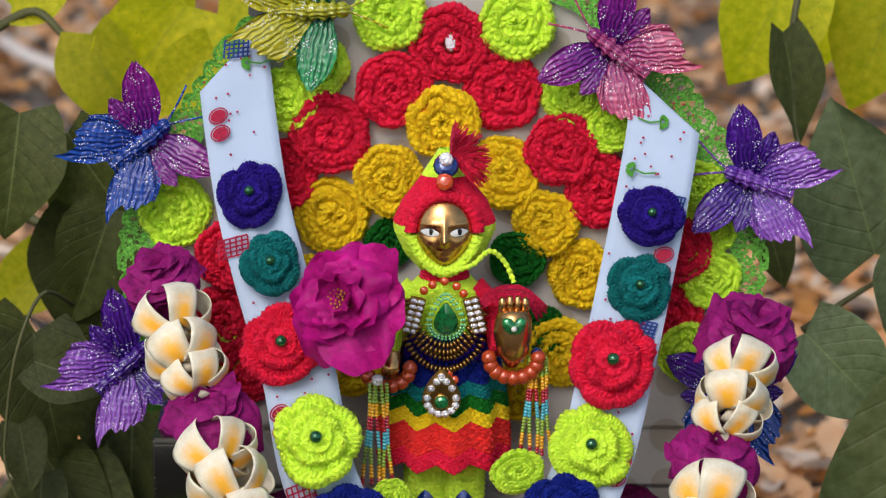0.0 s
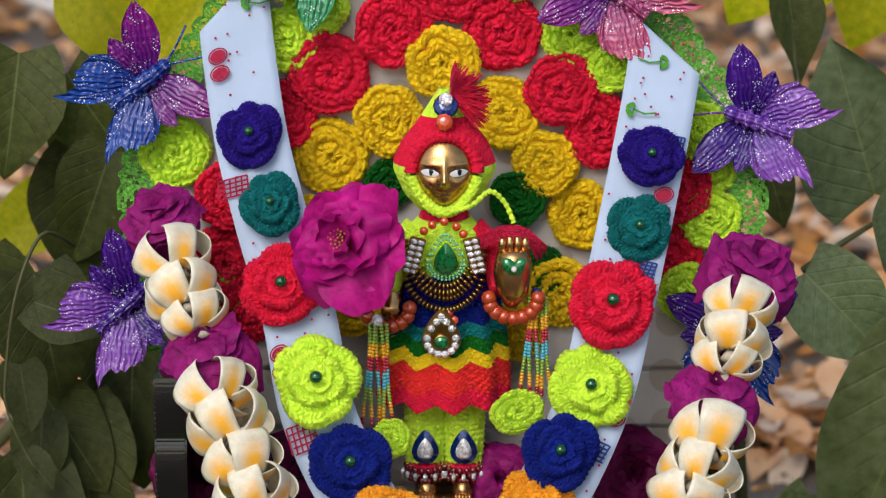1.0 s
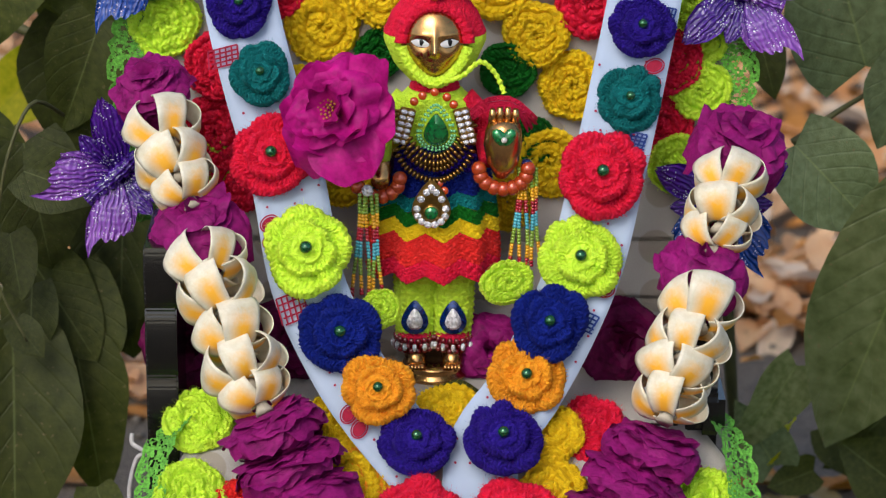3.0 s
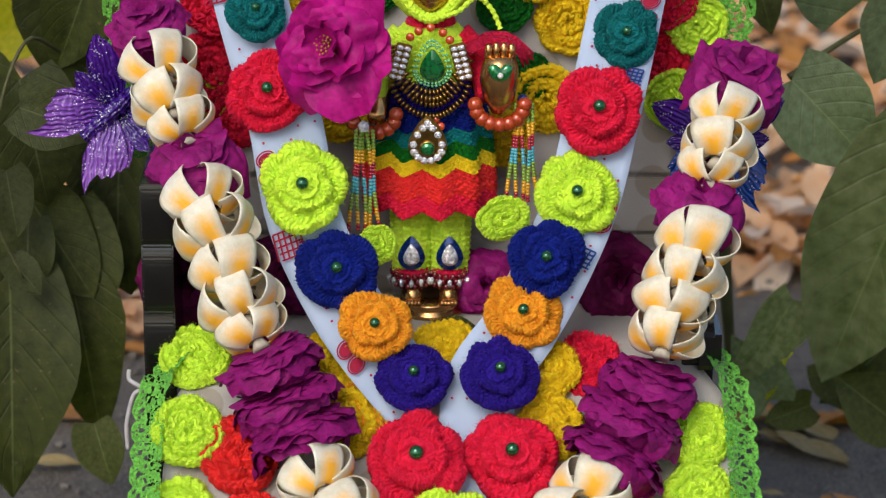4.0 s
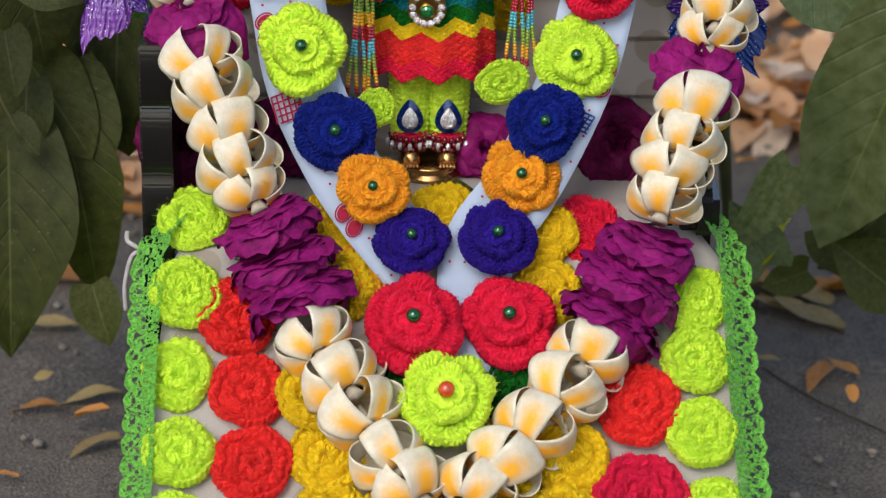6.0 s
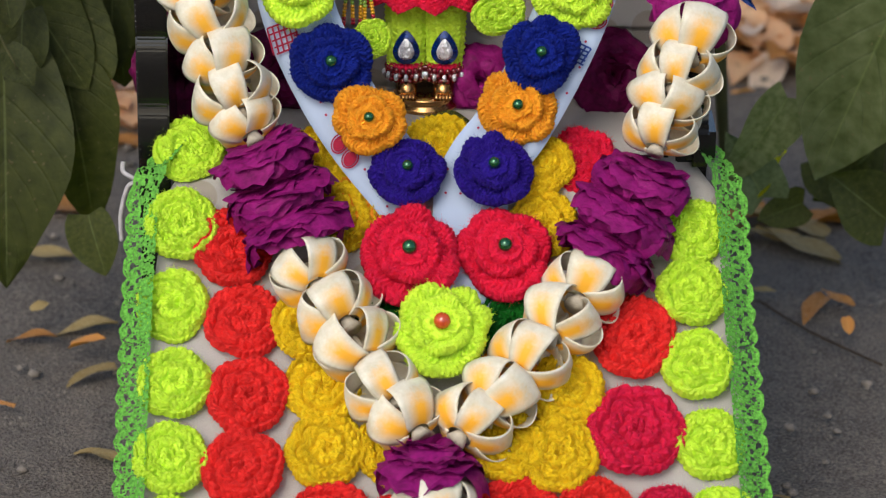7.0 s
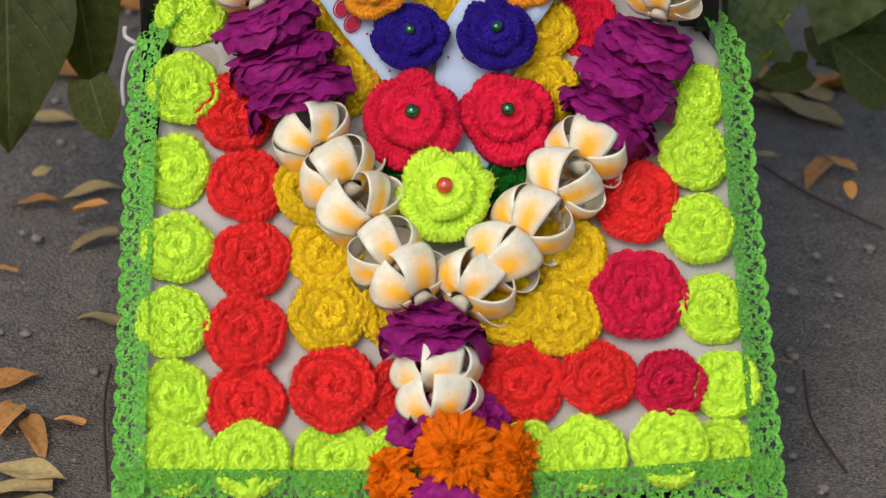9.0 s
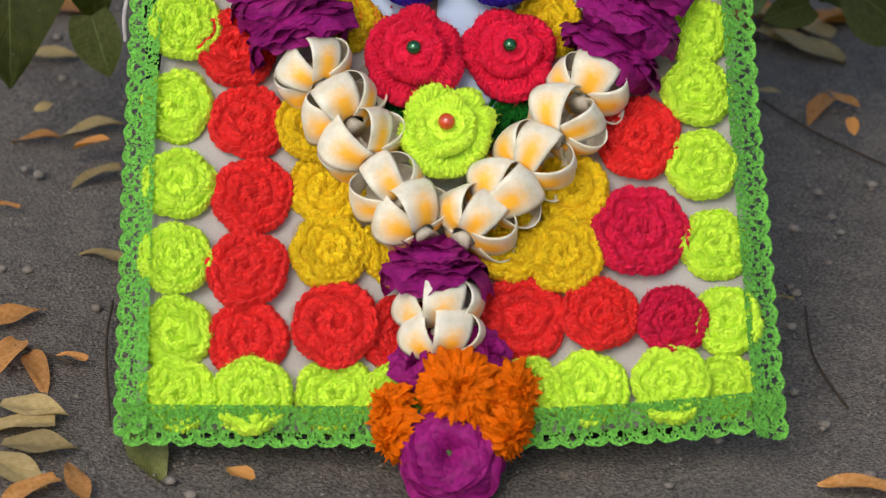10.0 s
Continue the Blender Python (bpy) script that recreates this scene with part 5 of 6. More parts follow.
pendant = thing("pendant", "teardrop rhinestone pendant with a round green stone", "pendant", m=FIG @ pose(-0.002, -0.040, 0.131, 4, 0, 0) @ Matrix.Scale(1.16, 4))
part("setting", teardrop("setting", 0.0112, 0.0180, GOLD, 0.12), pendant, "gold setting")
part("green_stone", ball_mesh("green_stone", 0.0040, EMERALD, 6, 12, 0.6, False), pendant, "round green stone", pose(0, -0.0032, -0.001, 90, 0, 0))
part("stone_rim", ball_mesh("stone_rim", 0.0050, GOLD, 6, 16, 0.3), pendant, "", pose(0, -0.0022, -0.001, 90, 0, 0))
big_stone = ball_mesh("rhinestone", 0.0023, STONE, 5, 9, 0.8, False)
for q in range(13):
    a = 2 * math.pi * (q + 0.5) / 13 + math.pi
    x, z = 0.0084 * math.sin(a), 0.0084 * math.cos(a)
    if z > 0:
        x *= (1 - 0.35 * (z / 0.0084) ** 1.5)
        z *= 1.55
    part("rhinestone", big_stone, pendant, "", pose(x, -0.0028, z, 90, 0, 0))
part("rhinestone", big_stone, pendant, "", pose(0, -0.0028, 0.0145, 90, 0, 0))

hand_gem = thing("hand_ornament", "green heart-shaped gem with a pearl on the raised palm", "ornament", m=FIG @ pose(0.0455, -0.0462, 0.182))
for sx in (-1, 1):
    part("heart_half", ball_mesh("heart_half", 0.0056, EMERALD, 6, 10, 0.5), hand_gem, "green glass", pose(sx * 0.0030, 0, 0.0005, 90, sx * 32, 0) @ Matrix.Diagonal((0.8, 1.2, 1, 1)))
part("pearl", ball_mesh("pearl", 0.0020, PEARL), hand_gem, "white pearl", pose(0, -0.003, -0.0005))

for sx, cx, cz, cnt, rad in ((1, 0.0455, 0.154, 9, 0.0155), (-1, -0.0375, 0.147, 8, 0.014)):
    br = thing("bead_bracelet", "string of round coral-orange pearl beads on the figure's wrist", "bracelet", "bead bracelets", FIG @ pose(cx, -0.030, cz))
    big = ball_mesh("bead", 0.0052, CORAL, 8, 12)
    for q in range(cnt):
        a = math.pi * (1.0 + 1.0 * (q + 0.0) / (cnt - 1)) - 0.0
        part("bead", big, br, "", pose(rad * 1.05 * math.cos(a), -0.006, rad * 0.9 * math.sin(a) + 0.004))

SEEDS = {k: surface("seed_bead_" + k, rgb(h), 0.2, var=0.1, scale=300, bump=0, coat=0.6) for k, h in dict(green="8FB03A", yellow="F2B01C", red="B0142C", blue="4FB4C4").items()}
SEED_ME = {k: ball_mesh("seed_bead", 0.00165, m, 5, 8, 0.8) for k, m in SEEDS.items()}


def bead_tassel(loc, drops, length, cap):
    root = thing("bead_tassel", "tassel of green, yellow, red and blue seed-bead strands", "tassel", "bead tassels", Matrix.Translation(loc))
    part("cap_bead", ball_mesh("cap_bead", 0.0042, cap, 6, 10), root, "faceted cap bead", pose(0, 0, 0.003))
    bands = ["green"] * 6 + ["yellow"] * 4 + ["red"] * 4 + ["blue"] * 5 + ["green"] * 5 + ["yellow"] * 4 + ["red"] * 3
    for sidx in range(drops):
        u = sidx / (drops - 1) - 0.5
        n = len(bands) - (sidx % 2)
        for k in range(n):
            t = k / (n - 1)
            x = u * (0.010 + 0.009 * t) + 0.001 * math.sin(5 * t + sidx * 2)
            part("seed_bead", SEED_ME[bands[k]], root, "", pose(x, -0.001 * (sidx % 2), -length * t + 0.002 * math.sin(sidx * 2.0) * t))


bead_tassel((0.0620, 0.0914, 0.4120), 5, 0.066, SAPPHIRE)
bead_tassel((-0.0431, 0.0814, 0.3968), 5, 0.070, STONE)

for sx, loc in ((-1, (-0.0155, -0.0135, 0.043)), (1, (0.0110, -0.0135, 0.044))):
    an = thing("anklet", "anklet of garnet beads and rhinestones with a teardrop gem", "anklet", "anklets", FIG @ pose(sx * 0.0130, 0, 0.0))
    part("teardrop_rim", teardrop("teardrop_rim", 0.0092, 0.0150, SAPPHIRE, 0.2), an, "dark blue-green glass rim", pose(0, -0.0135, 0.043, 0, 0, 0))
    part("teardrop_stone", teardrop("teardrop_stone", 0.0056, 0.0098, STONE, 0.5), an, "glittering clear stone", pose(0, -0.0150, 0.043, 0, 0, 0))
    gm = ball_mesh("garnet_bead", 0.0021, GARNET, 6, 9)
    dm = ball_mesh("drop_stone", 0.0017, STONE, 6, 8, 1.6, False)
    for row in range(3):
        for q in range(18):
            a = 2 * math.pi * q / 18 + row * 0.17
            part("garnet_bead", gm, an, "", pose(0.0130 * math.cos(a), 0.0135 * math.sin(a), 0.0285 - 0.0036 * row))
    for q in range(7):
        a = math.pi + math.pi * (q + 0.5) / 7
        part("drop_stone", dm, an, "", pose(0.0155 * math.cos(a), 0.0160 * math.sin(a), 0.0245))


# ---------------------------------------------------------------- foliage
def leaf_material(name, a, b, through, rough=0.45):
    s = Nodes(name)
    uv = s.add("UVMap").outputs[0]
    xyz = s.add("SeparateXYZ", Vector=uv)
    col = s.ramp(s.noise(14, 5), (0.3, rgb(a)), (0.7, rgb(b)))
    spots = s.ramp(s.noise(38, 3), (0.66, (0, 0, 0)), (0.71, (1, 1, 1)))
    col = s.mix(s.mix(0.5, (0, 0, 0), spots), col, rgb("8A7A58"))
    mid = s.ramp(xyz.outputs["X"], (0.485, (0, 0, 0)), (0.5, (1, 1, 1)), (0.515, (0, 0, 0)))
    col = s.mix(s.mix(0.35, (0, 0, 0), mid), col, rgb("9AA868"))
    h = s.add("HueSaturation", Color=col)
    v = s.add("MapRange", Value=s.add("ObjectInfo").outputs["Random"])
    v.inputs["To Min"].default_value, v.inputs["To Max"].default_value = 0.7, 1.25
    s.l.new(v.outputs[0], h.inputs["Value"])
    col = h.outputs[0]
    s.l.new(col, s.b.inputs["Base Color"])
    s.b.inputs["Roughness"].default_value = rough
    s.b.inputs["Specular IOR Level"].default_value = 0.3
    side = s.add("Math", Value=xyz.outputs["X"])
    side.operation = "SUBTRACT"
    side.inputs[1].default_value = 0.5
    ab = s.add("Math", Value=side.outputs[0])
    ab.operation = "ABSOLUTE"
    sl = s.add("Math", Value=ab.outputs[0])
    sl.operation = "MULTIPLY"
    sl.inputs[1].default_value = -0.7
    sm = s.add("Math", Value=sl.outputs[0])
    s.l.new(xyz.outputs["Y"], sm.inputs[1])
    ve = s.add("Math", Value=sm.outputs[0])
    ve.operation = "PINGPONG"
    ve.inputs[1].default_value = 0.07
    vr = s.ramp(ve.outputs[0], (0.0, (0, 0, 0)), (0.012, (1, 1, 1)))
    hh = s.mix(0.5, vr, s.noise(60, 5))
    s.bump(hh, 0.35, 0.004)
    t = s.add("BsdfTranslucent")
    sat = s.add("HueSaturation", Color=col, Saturation=1.25, Value=1.6)
    s.l.new(sat.outputs[0], t.inputs["Color"])
    mx = s.add("MixShader", Fac=through)
    s.l.new(s.b.outputs[0], mx.inputs[1])
    s.l.new(t.outputs[0], mx.inputs[2])
    s.l.new(mx.outputs[0], s.n["Material Output"].inputs["Surface"])
    return s.m


# shrub greens: backlight is coloured into "bright", the shade of nearer leaves into "dark"
LEAF = {"dark": leaf_material("dark_leaf", "3A421A", "525828", 0.3, 0.6), "bright": leaf_material("sunlit_tone_leaf", "BEC41C", "EAE23C", 0.62, 0.6),
        "spotted": leaf_material("blemished_leaf", "5A663A", "828A5E", 0.35, 0.36),
        "grey": leaf_material("pale_leaf", "586440", "72805A", 0.25, 0.5), "dry": leaf_material("dry_leaf", "B87830", "DCA060", 0.2, 0.7),
        # far litter: sun on the distant ground is put into these raised leaf colours
        "litter": leaf_material("sunlit_tone_litter", "DE9A60", "F8D2A8", 0.25, 0.7), "pale_sunlit_litter": leaf_material("pale_sunlit_litter", "E4C4A0", "FAEAD8", 0.25, 0.7),
        "pale_dry": leaf_material("pale_dry_leaf", "A88E58", "BFA874", 0.2, 0.7), "green_fallen": leaf_material("fallen_green_leaf", "6C7038", "87884C", 0.2, 0.6)}


def leaf_points(v, f, uv, m, wide, cup, wave, rg, heart=True, nu=11, nv=9):
    """An ovate or heart-shaped leaf of length 1 along +y, drooping and folded along its rib, posed by m."""
    off = len(v)
    ph = rg.uniform(0, 6.28)
    for i in range(nu):
        t = i / (nu - 1)
        w = wide * (math.sin(math.pi * (0.10 + 0.90 * t) ** (0.72 if heart else 0.9)) ** 0.8) * 0.5
        if i == nu - 1:
            w = 0.004
        for j in range(nv):
            u = j / (nv - 1) * 2 - 1
            x = w * u * (1 + 0.05 * math.sin(9 * t + 3 * u + ph))
            y = t - (0.10 * abs(u) * (1 - t) ** 3 if heart else 0)
            z = cup * (abs(u) * w) - wave * t * t + 0.035 * math.sin(7 * t + ph + 2 * u) * abs(u)
            v.append(m @ Vector((x, y, z)))
            uv.append((j / (nv - 1), t))
    f += grid_faces(nu, nv, False, off)


LEAF_MESH = {}


def leaf_mesh(kind, var, heart=True):
    """A shared leaf; kinds that end in _n are narrow."""
    narrow = kind.endswith("_n")
    mat_kind = kind[:-2] if narrow else kind
    key = (kind, var, heart)
    if key not in LEAF_MESH:
        rg = random.Random(var * 31 + 5)
        v, f, uv = [], [], []
        leaf_points(v, f, uv, Matrix(), (rg.uniform(0.52, 0.64) if narrow else rg.uniform(0.72, 0.9)) if heart else rg.uniform(0.36, 0.5), rg.uniform(0.1, 0.4), rg.uniform(0.0, 0.35), rg, heart)
        LEAF_MESH[key] = with_uv(mesh("leaf", v, f, LEAF[mat_kind]), uv)
    return LEAF_MESH[key]


STEM = surface("plant_stem", rgb("5A5A34"), 0.6, var=0.2, scale=80)
TWIG = surface("dry_twig", rgb("4A3C2C"), 0.8, var=0.3, scale=80)


def shrub(label, stems, leaves):
    """A leafy shrub: tapered stems, each leaf a part; leaves: kind, place of the base, place of the tip, tilt."""
    root = thing("shrub", label, "shrub", "shrubs")
    for pts, r in stems:
        run = spline(pts, 24)
        part("stem", tube_mesh("stem", run, [r * (1 - 0.5 * i / 23) for i in range(24)], STEM, 7), root)
    for i, (kind, a, b, tilt) in enumerate(leaves):
        a, b = Vector(a), Vector(b)
        d = b - a
        ln = d.length
        y = d.normalized()
        z = Vector((math.sin(radians(tilt)), -math.cos(radians(tilt)), 0.25))
        z = (z - y * z.dot(y)).normalized()
        x = y.cross(z)
        m = Matrix.Translation(a) @ Matrix((x, y, z)).transposed().to_4x4() @ Matrix.Diagonal((ln, ln, ln, 1))
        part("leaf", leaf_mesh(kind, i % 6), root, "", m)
    return root


# bright leaves stand where sun would come through, dark ones where shade would fall
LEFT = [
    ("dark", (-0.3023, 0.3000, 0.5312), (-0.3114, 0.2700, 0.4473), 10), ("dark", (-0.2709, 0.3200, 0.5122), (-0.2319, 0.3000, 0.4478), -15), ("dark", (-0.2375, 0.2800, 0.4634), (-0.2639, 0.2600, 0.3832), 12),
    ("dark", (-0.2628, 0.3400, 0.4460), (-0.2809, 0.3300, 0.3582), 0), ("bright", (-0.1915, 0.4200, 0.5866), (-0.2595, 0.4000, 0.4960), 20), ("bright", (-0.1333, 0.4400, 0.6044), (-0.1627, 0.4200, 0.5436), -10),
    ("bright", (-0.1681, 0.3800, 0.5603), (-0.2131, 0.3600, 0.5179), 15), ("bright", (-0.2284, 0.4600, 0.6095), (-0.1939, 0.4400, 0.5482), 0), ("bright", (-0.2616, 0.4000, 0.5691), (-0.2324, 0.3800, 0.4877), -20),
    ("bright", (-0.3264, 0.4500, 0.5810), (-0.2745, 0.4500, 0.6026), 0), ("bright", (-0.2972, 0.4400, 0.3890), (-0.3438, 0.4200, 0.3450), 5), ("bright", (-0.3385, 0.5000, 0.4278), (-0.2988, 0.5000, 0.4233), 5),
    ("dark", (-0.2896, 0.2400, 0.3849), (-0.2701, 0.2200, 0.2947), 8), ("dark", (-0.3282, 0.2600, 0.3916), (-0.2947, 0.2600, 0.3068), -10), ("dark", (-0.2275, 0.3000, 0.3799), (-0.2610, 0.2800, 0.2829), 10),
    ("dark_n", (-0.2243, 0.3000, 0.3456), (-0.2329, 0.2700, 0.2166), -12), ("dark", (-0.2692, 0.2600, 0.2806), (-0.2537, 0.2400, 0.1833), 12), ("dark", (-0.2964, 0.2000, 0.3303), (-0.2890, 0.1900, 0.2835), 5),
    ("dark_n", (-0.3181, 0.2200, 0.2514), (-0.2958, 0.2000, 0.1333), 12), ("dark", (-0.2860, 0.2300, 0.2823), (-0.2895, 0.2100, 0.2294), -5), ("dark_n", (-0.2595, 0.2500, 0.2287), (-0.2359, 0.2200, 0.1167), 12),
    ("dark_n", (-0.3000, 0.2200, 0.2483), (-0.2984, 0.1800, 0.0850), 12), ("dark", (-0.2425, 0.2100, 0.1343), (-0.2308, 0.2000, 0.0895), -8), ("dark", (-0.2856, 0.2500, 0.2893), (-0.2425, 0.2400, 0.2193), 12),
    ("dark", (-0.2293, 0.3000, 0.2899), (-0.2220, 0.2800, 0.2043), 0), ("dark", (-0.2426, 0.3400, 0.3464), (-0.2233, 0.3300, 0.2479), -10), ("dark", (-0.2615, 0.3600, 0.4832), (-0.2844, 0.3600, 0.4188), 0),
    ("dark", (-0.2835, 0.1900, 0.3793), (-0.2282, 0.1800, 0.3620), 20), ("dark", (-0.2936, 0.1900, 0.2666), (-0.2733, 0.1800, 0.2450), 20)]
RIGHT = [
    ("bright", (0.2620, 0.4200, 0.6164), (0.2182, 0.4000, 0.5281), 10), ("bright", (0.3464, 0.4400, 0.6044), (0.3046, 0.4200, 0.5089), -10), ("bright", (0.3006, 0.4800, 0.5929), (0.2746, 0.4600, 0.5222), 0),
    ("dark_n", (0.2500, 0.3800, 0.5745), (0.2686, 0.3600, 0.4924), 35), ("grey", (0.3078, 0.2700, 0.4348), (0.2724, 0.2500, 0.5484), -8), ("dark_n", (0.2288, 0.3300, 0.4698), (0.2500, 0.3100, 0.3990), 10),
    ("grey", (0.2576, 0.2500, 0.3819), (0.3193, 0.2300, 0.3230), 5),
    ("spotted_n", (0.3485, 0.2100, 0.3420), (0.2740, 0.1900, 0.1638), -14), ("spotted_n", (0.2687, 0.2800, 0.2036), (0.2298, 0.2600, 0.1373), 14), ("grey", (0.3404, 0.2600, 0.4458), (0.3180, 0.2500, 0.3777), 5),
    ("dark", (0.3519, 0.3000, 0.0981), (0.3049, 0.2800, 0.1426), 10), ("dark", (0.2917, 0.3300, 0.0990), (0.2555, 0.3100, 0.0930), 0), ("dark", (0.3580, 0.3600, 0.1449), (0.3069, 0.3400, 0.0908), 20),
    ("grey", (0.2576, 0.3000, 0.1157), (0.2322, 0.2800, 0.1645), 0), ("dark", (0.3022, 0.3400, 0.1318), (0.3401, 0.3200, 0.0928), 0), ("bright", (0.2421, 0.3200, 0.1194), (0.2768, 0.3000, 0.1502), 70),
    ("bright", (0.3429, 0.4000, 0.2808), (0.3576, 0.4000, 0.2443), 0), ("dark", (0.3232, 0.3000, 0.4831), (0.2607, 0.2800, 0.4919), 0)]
shrub("leafy green shrub with broad heart-shaped leaves beside the throne",
      [([(-0.3443, 0.4500, 0.5593), (-0.3082, 0.4400, 0.5785), (-0.2821, 0.4300, 0.5589), (-0.2477, 0.4200, 0.5349), (-0.2293, 0.4000, 0.5176)], 0.004), ([(-0.3447, 0.4200, 0.4387), (-0.3096, 0.4100, 0.4236), (-0.2831, 0.4000, 0.4130), (-0.2292, 0.4000, 0.3508)], 0.005),
       ([(-0.2622, 0.2500, 0.4028), (-0.2774, 0.2000, 0.4253), (-0.2936, 0.1800, 0.3905), (-0.3034, 0.1800, 0.3332), (-0.3029, 0.1800, 0.2995), (-0.2847, 0.1800, 0.2576)], 0.0016),
       ([(-0.2290, 0.4000, 0.3598), (-0.2820, 0.3600, 0.3006), (-0.3007, 0.3400, 0.2442), (-0.3101, 0.3400, 0.1681), (-0.3555, 0.3600, 0.0325)], 0.005), ([(-0.2292, 0.4000, 0.3508), (-0.34, 0.43, 0.20), (-0.46, 0.45, 0.08), (-0.50, 0.46, -0.01)], 0.007)], LEFT)
shrub("leafy green shrub with broad spotted leaves beside the throne",
      [([(0.2579, 0.2700, 0.3781), (0.2909, 0.2800, 0.3984), (0.3336, 0.3000, 0.4182)], 0.003), ([(0.2653, 0.4000, 0.6115), (0.2564, 0.3800, 0.5560), (0.2691, 0.3600, 0.4752), (0.3397, 0.3400, 0.4073)], 0.003),
       ([(0.3336, 0.3000, 0.4182), (0.3463, 0.3000, 0.2780), (0.3508, 0.3000, 0.1564), (0.3444, 0.3200, 0.0836)], 0.005), ([(0.2214, 0.3600, 0.2437), (0.2279, 0.3600, 0.1752), (0.2354, 0.3600, 0.0952)], 0.007), ([(0.3336, 0.3000, 0.4182), (0.38, 0.34, 0.22), (0.42, 0.36, 0.08), (0.43, 0.37, -0.01)], 0.007)], RIGHT)


# ---------------------------------------------------------------- fallen leaves
def fallen(kind, loc, length, turn, tilt=8, heart=False):
    ob = thing("fallen_leaf", {"dry": "curled orange-brown dry leaf lying on the ground", "pale_dry": "pale yellow-brown dry leaf lying on the ground",
                               "green_fallen": "yellowing green fallen leaf lying on the ground"}[kind], "leaf", "fallen leaves",
               Matrix.Translation((loc[0], loc[1], 0.006)) @ pose(0, 0, 0, tilt, tilt * 0.6, turn) @ pose(0, -length / 2, 0) @ Matrix.Diagonal((length, length, length, 1)), leaf_mesh(kind, rnd.randrange(6), heart))
    return ob


for kind, loc, ln, turn in (
        ("dry", (-0.2972, 0.2841, 0.0000), 38, 80), ("pale_dry", (-0.2583, 0.3055, 0.0000), 50, 97), ("pale_dry", (-0.2447, 0.2184, 0.0000), 40, 120), ("dry", (-0.2559, -0.0794, 0.0000), 45, 200), ("dry", (-0.2340, -0.0636, 0.0000), 24, 60),
        ("green_fallen", (-0.1735, -0.1875, 0.0000), 58, 200), ("pale_dry", (-0.2288, 0.0866, 0.0000), 36, 60), ("dry", (-0.2150, -0.2237, 0.0000), 40, 20), ("pale_dry", (-0.2514, -0.1353, 0.0000), 50, 250), ("dry", (-0.2764, -0.0643, 0.0000), 50, 170),
        ("pale_dry", (-0.2535, -0.2094, 0.0000), 56, 230), ("pale_dry", (-0.2426, -0.1816, 0.0000), 50, 260), ("dry", (-0.2793, -0.0088, 0.0000), 46, 300), ("pale_dry", (-0.2656, -0.1536, 0.0000), 60, 100), ("dry", (-0.2434, -0.2362, 0.0000), 50, 140),
        ("dry", (0.3083, 0.3519, 0.0000), 44, 150), ("dry", (0.3273, 0.3631, 0.0000), 34, 40), ("pale_dry", (0.2671, 0.3759, 0.0000), 26, 90), ("dry", (0.2726, -0.2230, 0.0000), 54, 80), ("pale_dry", (-0.3101, 0.4383, 0.0000), 56, 92),
        ("dry", (-0.3057, 0.1602, 0.0000), 22, 80), ("pale_dry", (0.2496, 0.0251, 0.0000), 12, 70)):
    fallen(kind, loc, ln / 1000, turn)
for kind, loc, ln, turn in (
        ("dry", (0.2776, 0.5303, 0.0000), 70, 110), ("pale_dry", (0.2999, 0.5182, 0.0000), 80, 70), ("dry", (0.3248, 0.5303, 0.0000), 76, 95), ("pale_dry", (0.2874, 0.4883, 0.0000), 70, 80), ("dry", (0.3500, 0.5426, 0.0000), 80, 100),
        ("pale_dry", (0.3706, 0.5550, 0.0000), 70, 85), ("dry", (0.2717, 0.5673, 0.0000), 60, 40), ("dry", (0.3852, 0.5927, 0.0000), 60, 10), ("pale_dry", (0.3087, 0.4707, 0.0000), 80, 60), ("dry", (-0.3137, 0.5421, 0.0000), 90, 95),
        ("pale_dry", (-0.3482, 0.5920, 0.0000), 90, 80), ("dry", (-0.2860, 0.6976, 0.0000), 80, 90), ("dry", (-0.2812, 0.7534, 0.0000), 80, 100), ("pale_dry", (-0.2946, 0.8410, 0.0000), 90, 70), ("dry", (-0.3201, 0.6439, 0.0000), 60, 60)):
    fallen(kind, loc, ln / 1000, turn, 14)


def litter(name, label, kinds, count, box, size, seed, sparse=1.0):
    rg = random.Random(seed)
    v, f, uv, mats = [], [], [], []
    cnt = []
    for k in range(count):
        x = rg.gauss(0, box[1] * 0.55) if sparse > 1 else rg.uniform(box[0], box[1])
        y = box[2] + (box[3] - box[2]) * rg.random() ** sparse
        if sparse > 1:
            y += 0.35 * noise.noise(Vector((x * 1.5, y * 0.6, 3.0)))
        s = size * rg.uniform(0.6, 1.4)
        m = pose(x, y, 0.004 + rg.random() * 0.02, rg.gauss(0, 16), rg.gauss(0, 16), rg.uniform(0, 360)) @ Matrix.Diagonal((s, s, s, 1))
        o = len(f)
        leaf_points(v, f, uv, m, rg.uniform(0.4, 0.75), rg.uniform(0.2, 0.8), rg.uniform(-0.2, 0.4), rg, False, 5, 5)
        mats += [rg.randrange(len(kinds))] * (len(f) - o)
    me = with_uv(mesh(name, v, f, [LEAF[k] for k in kinds]), uv)
    me.polygons.foreach_set("material_index", mats)
    tagged(new(name, me), label, "leaf litter", kind="stuff")


# the far carpet looks sunlit by its lighter leaf colours, not by the lamp
litter("leaf_litter", "dense carpet of orange and brown dry leaves", ["litter", "dry", "litter", "pale_sunlit_litter", "litter"], 19000, (-2.6, 2.6, 0.78, 8.0), 0.050, 4, 1.6)
litter("scattered_litter", "scattered small dry leaf scraps on bare ground", ["dry", "pale_dry"], 70, (-0.9, 0.9, -0.35, 1.0), 0.022, 8)

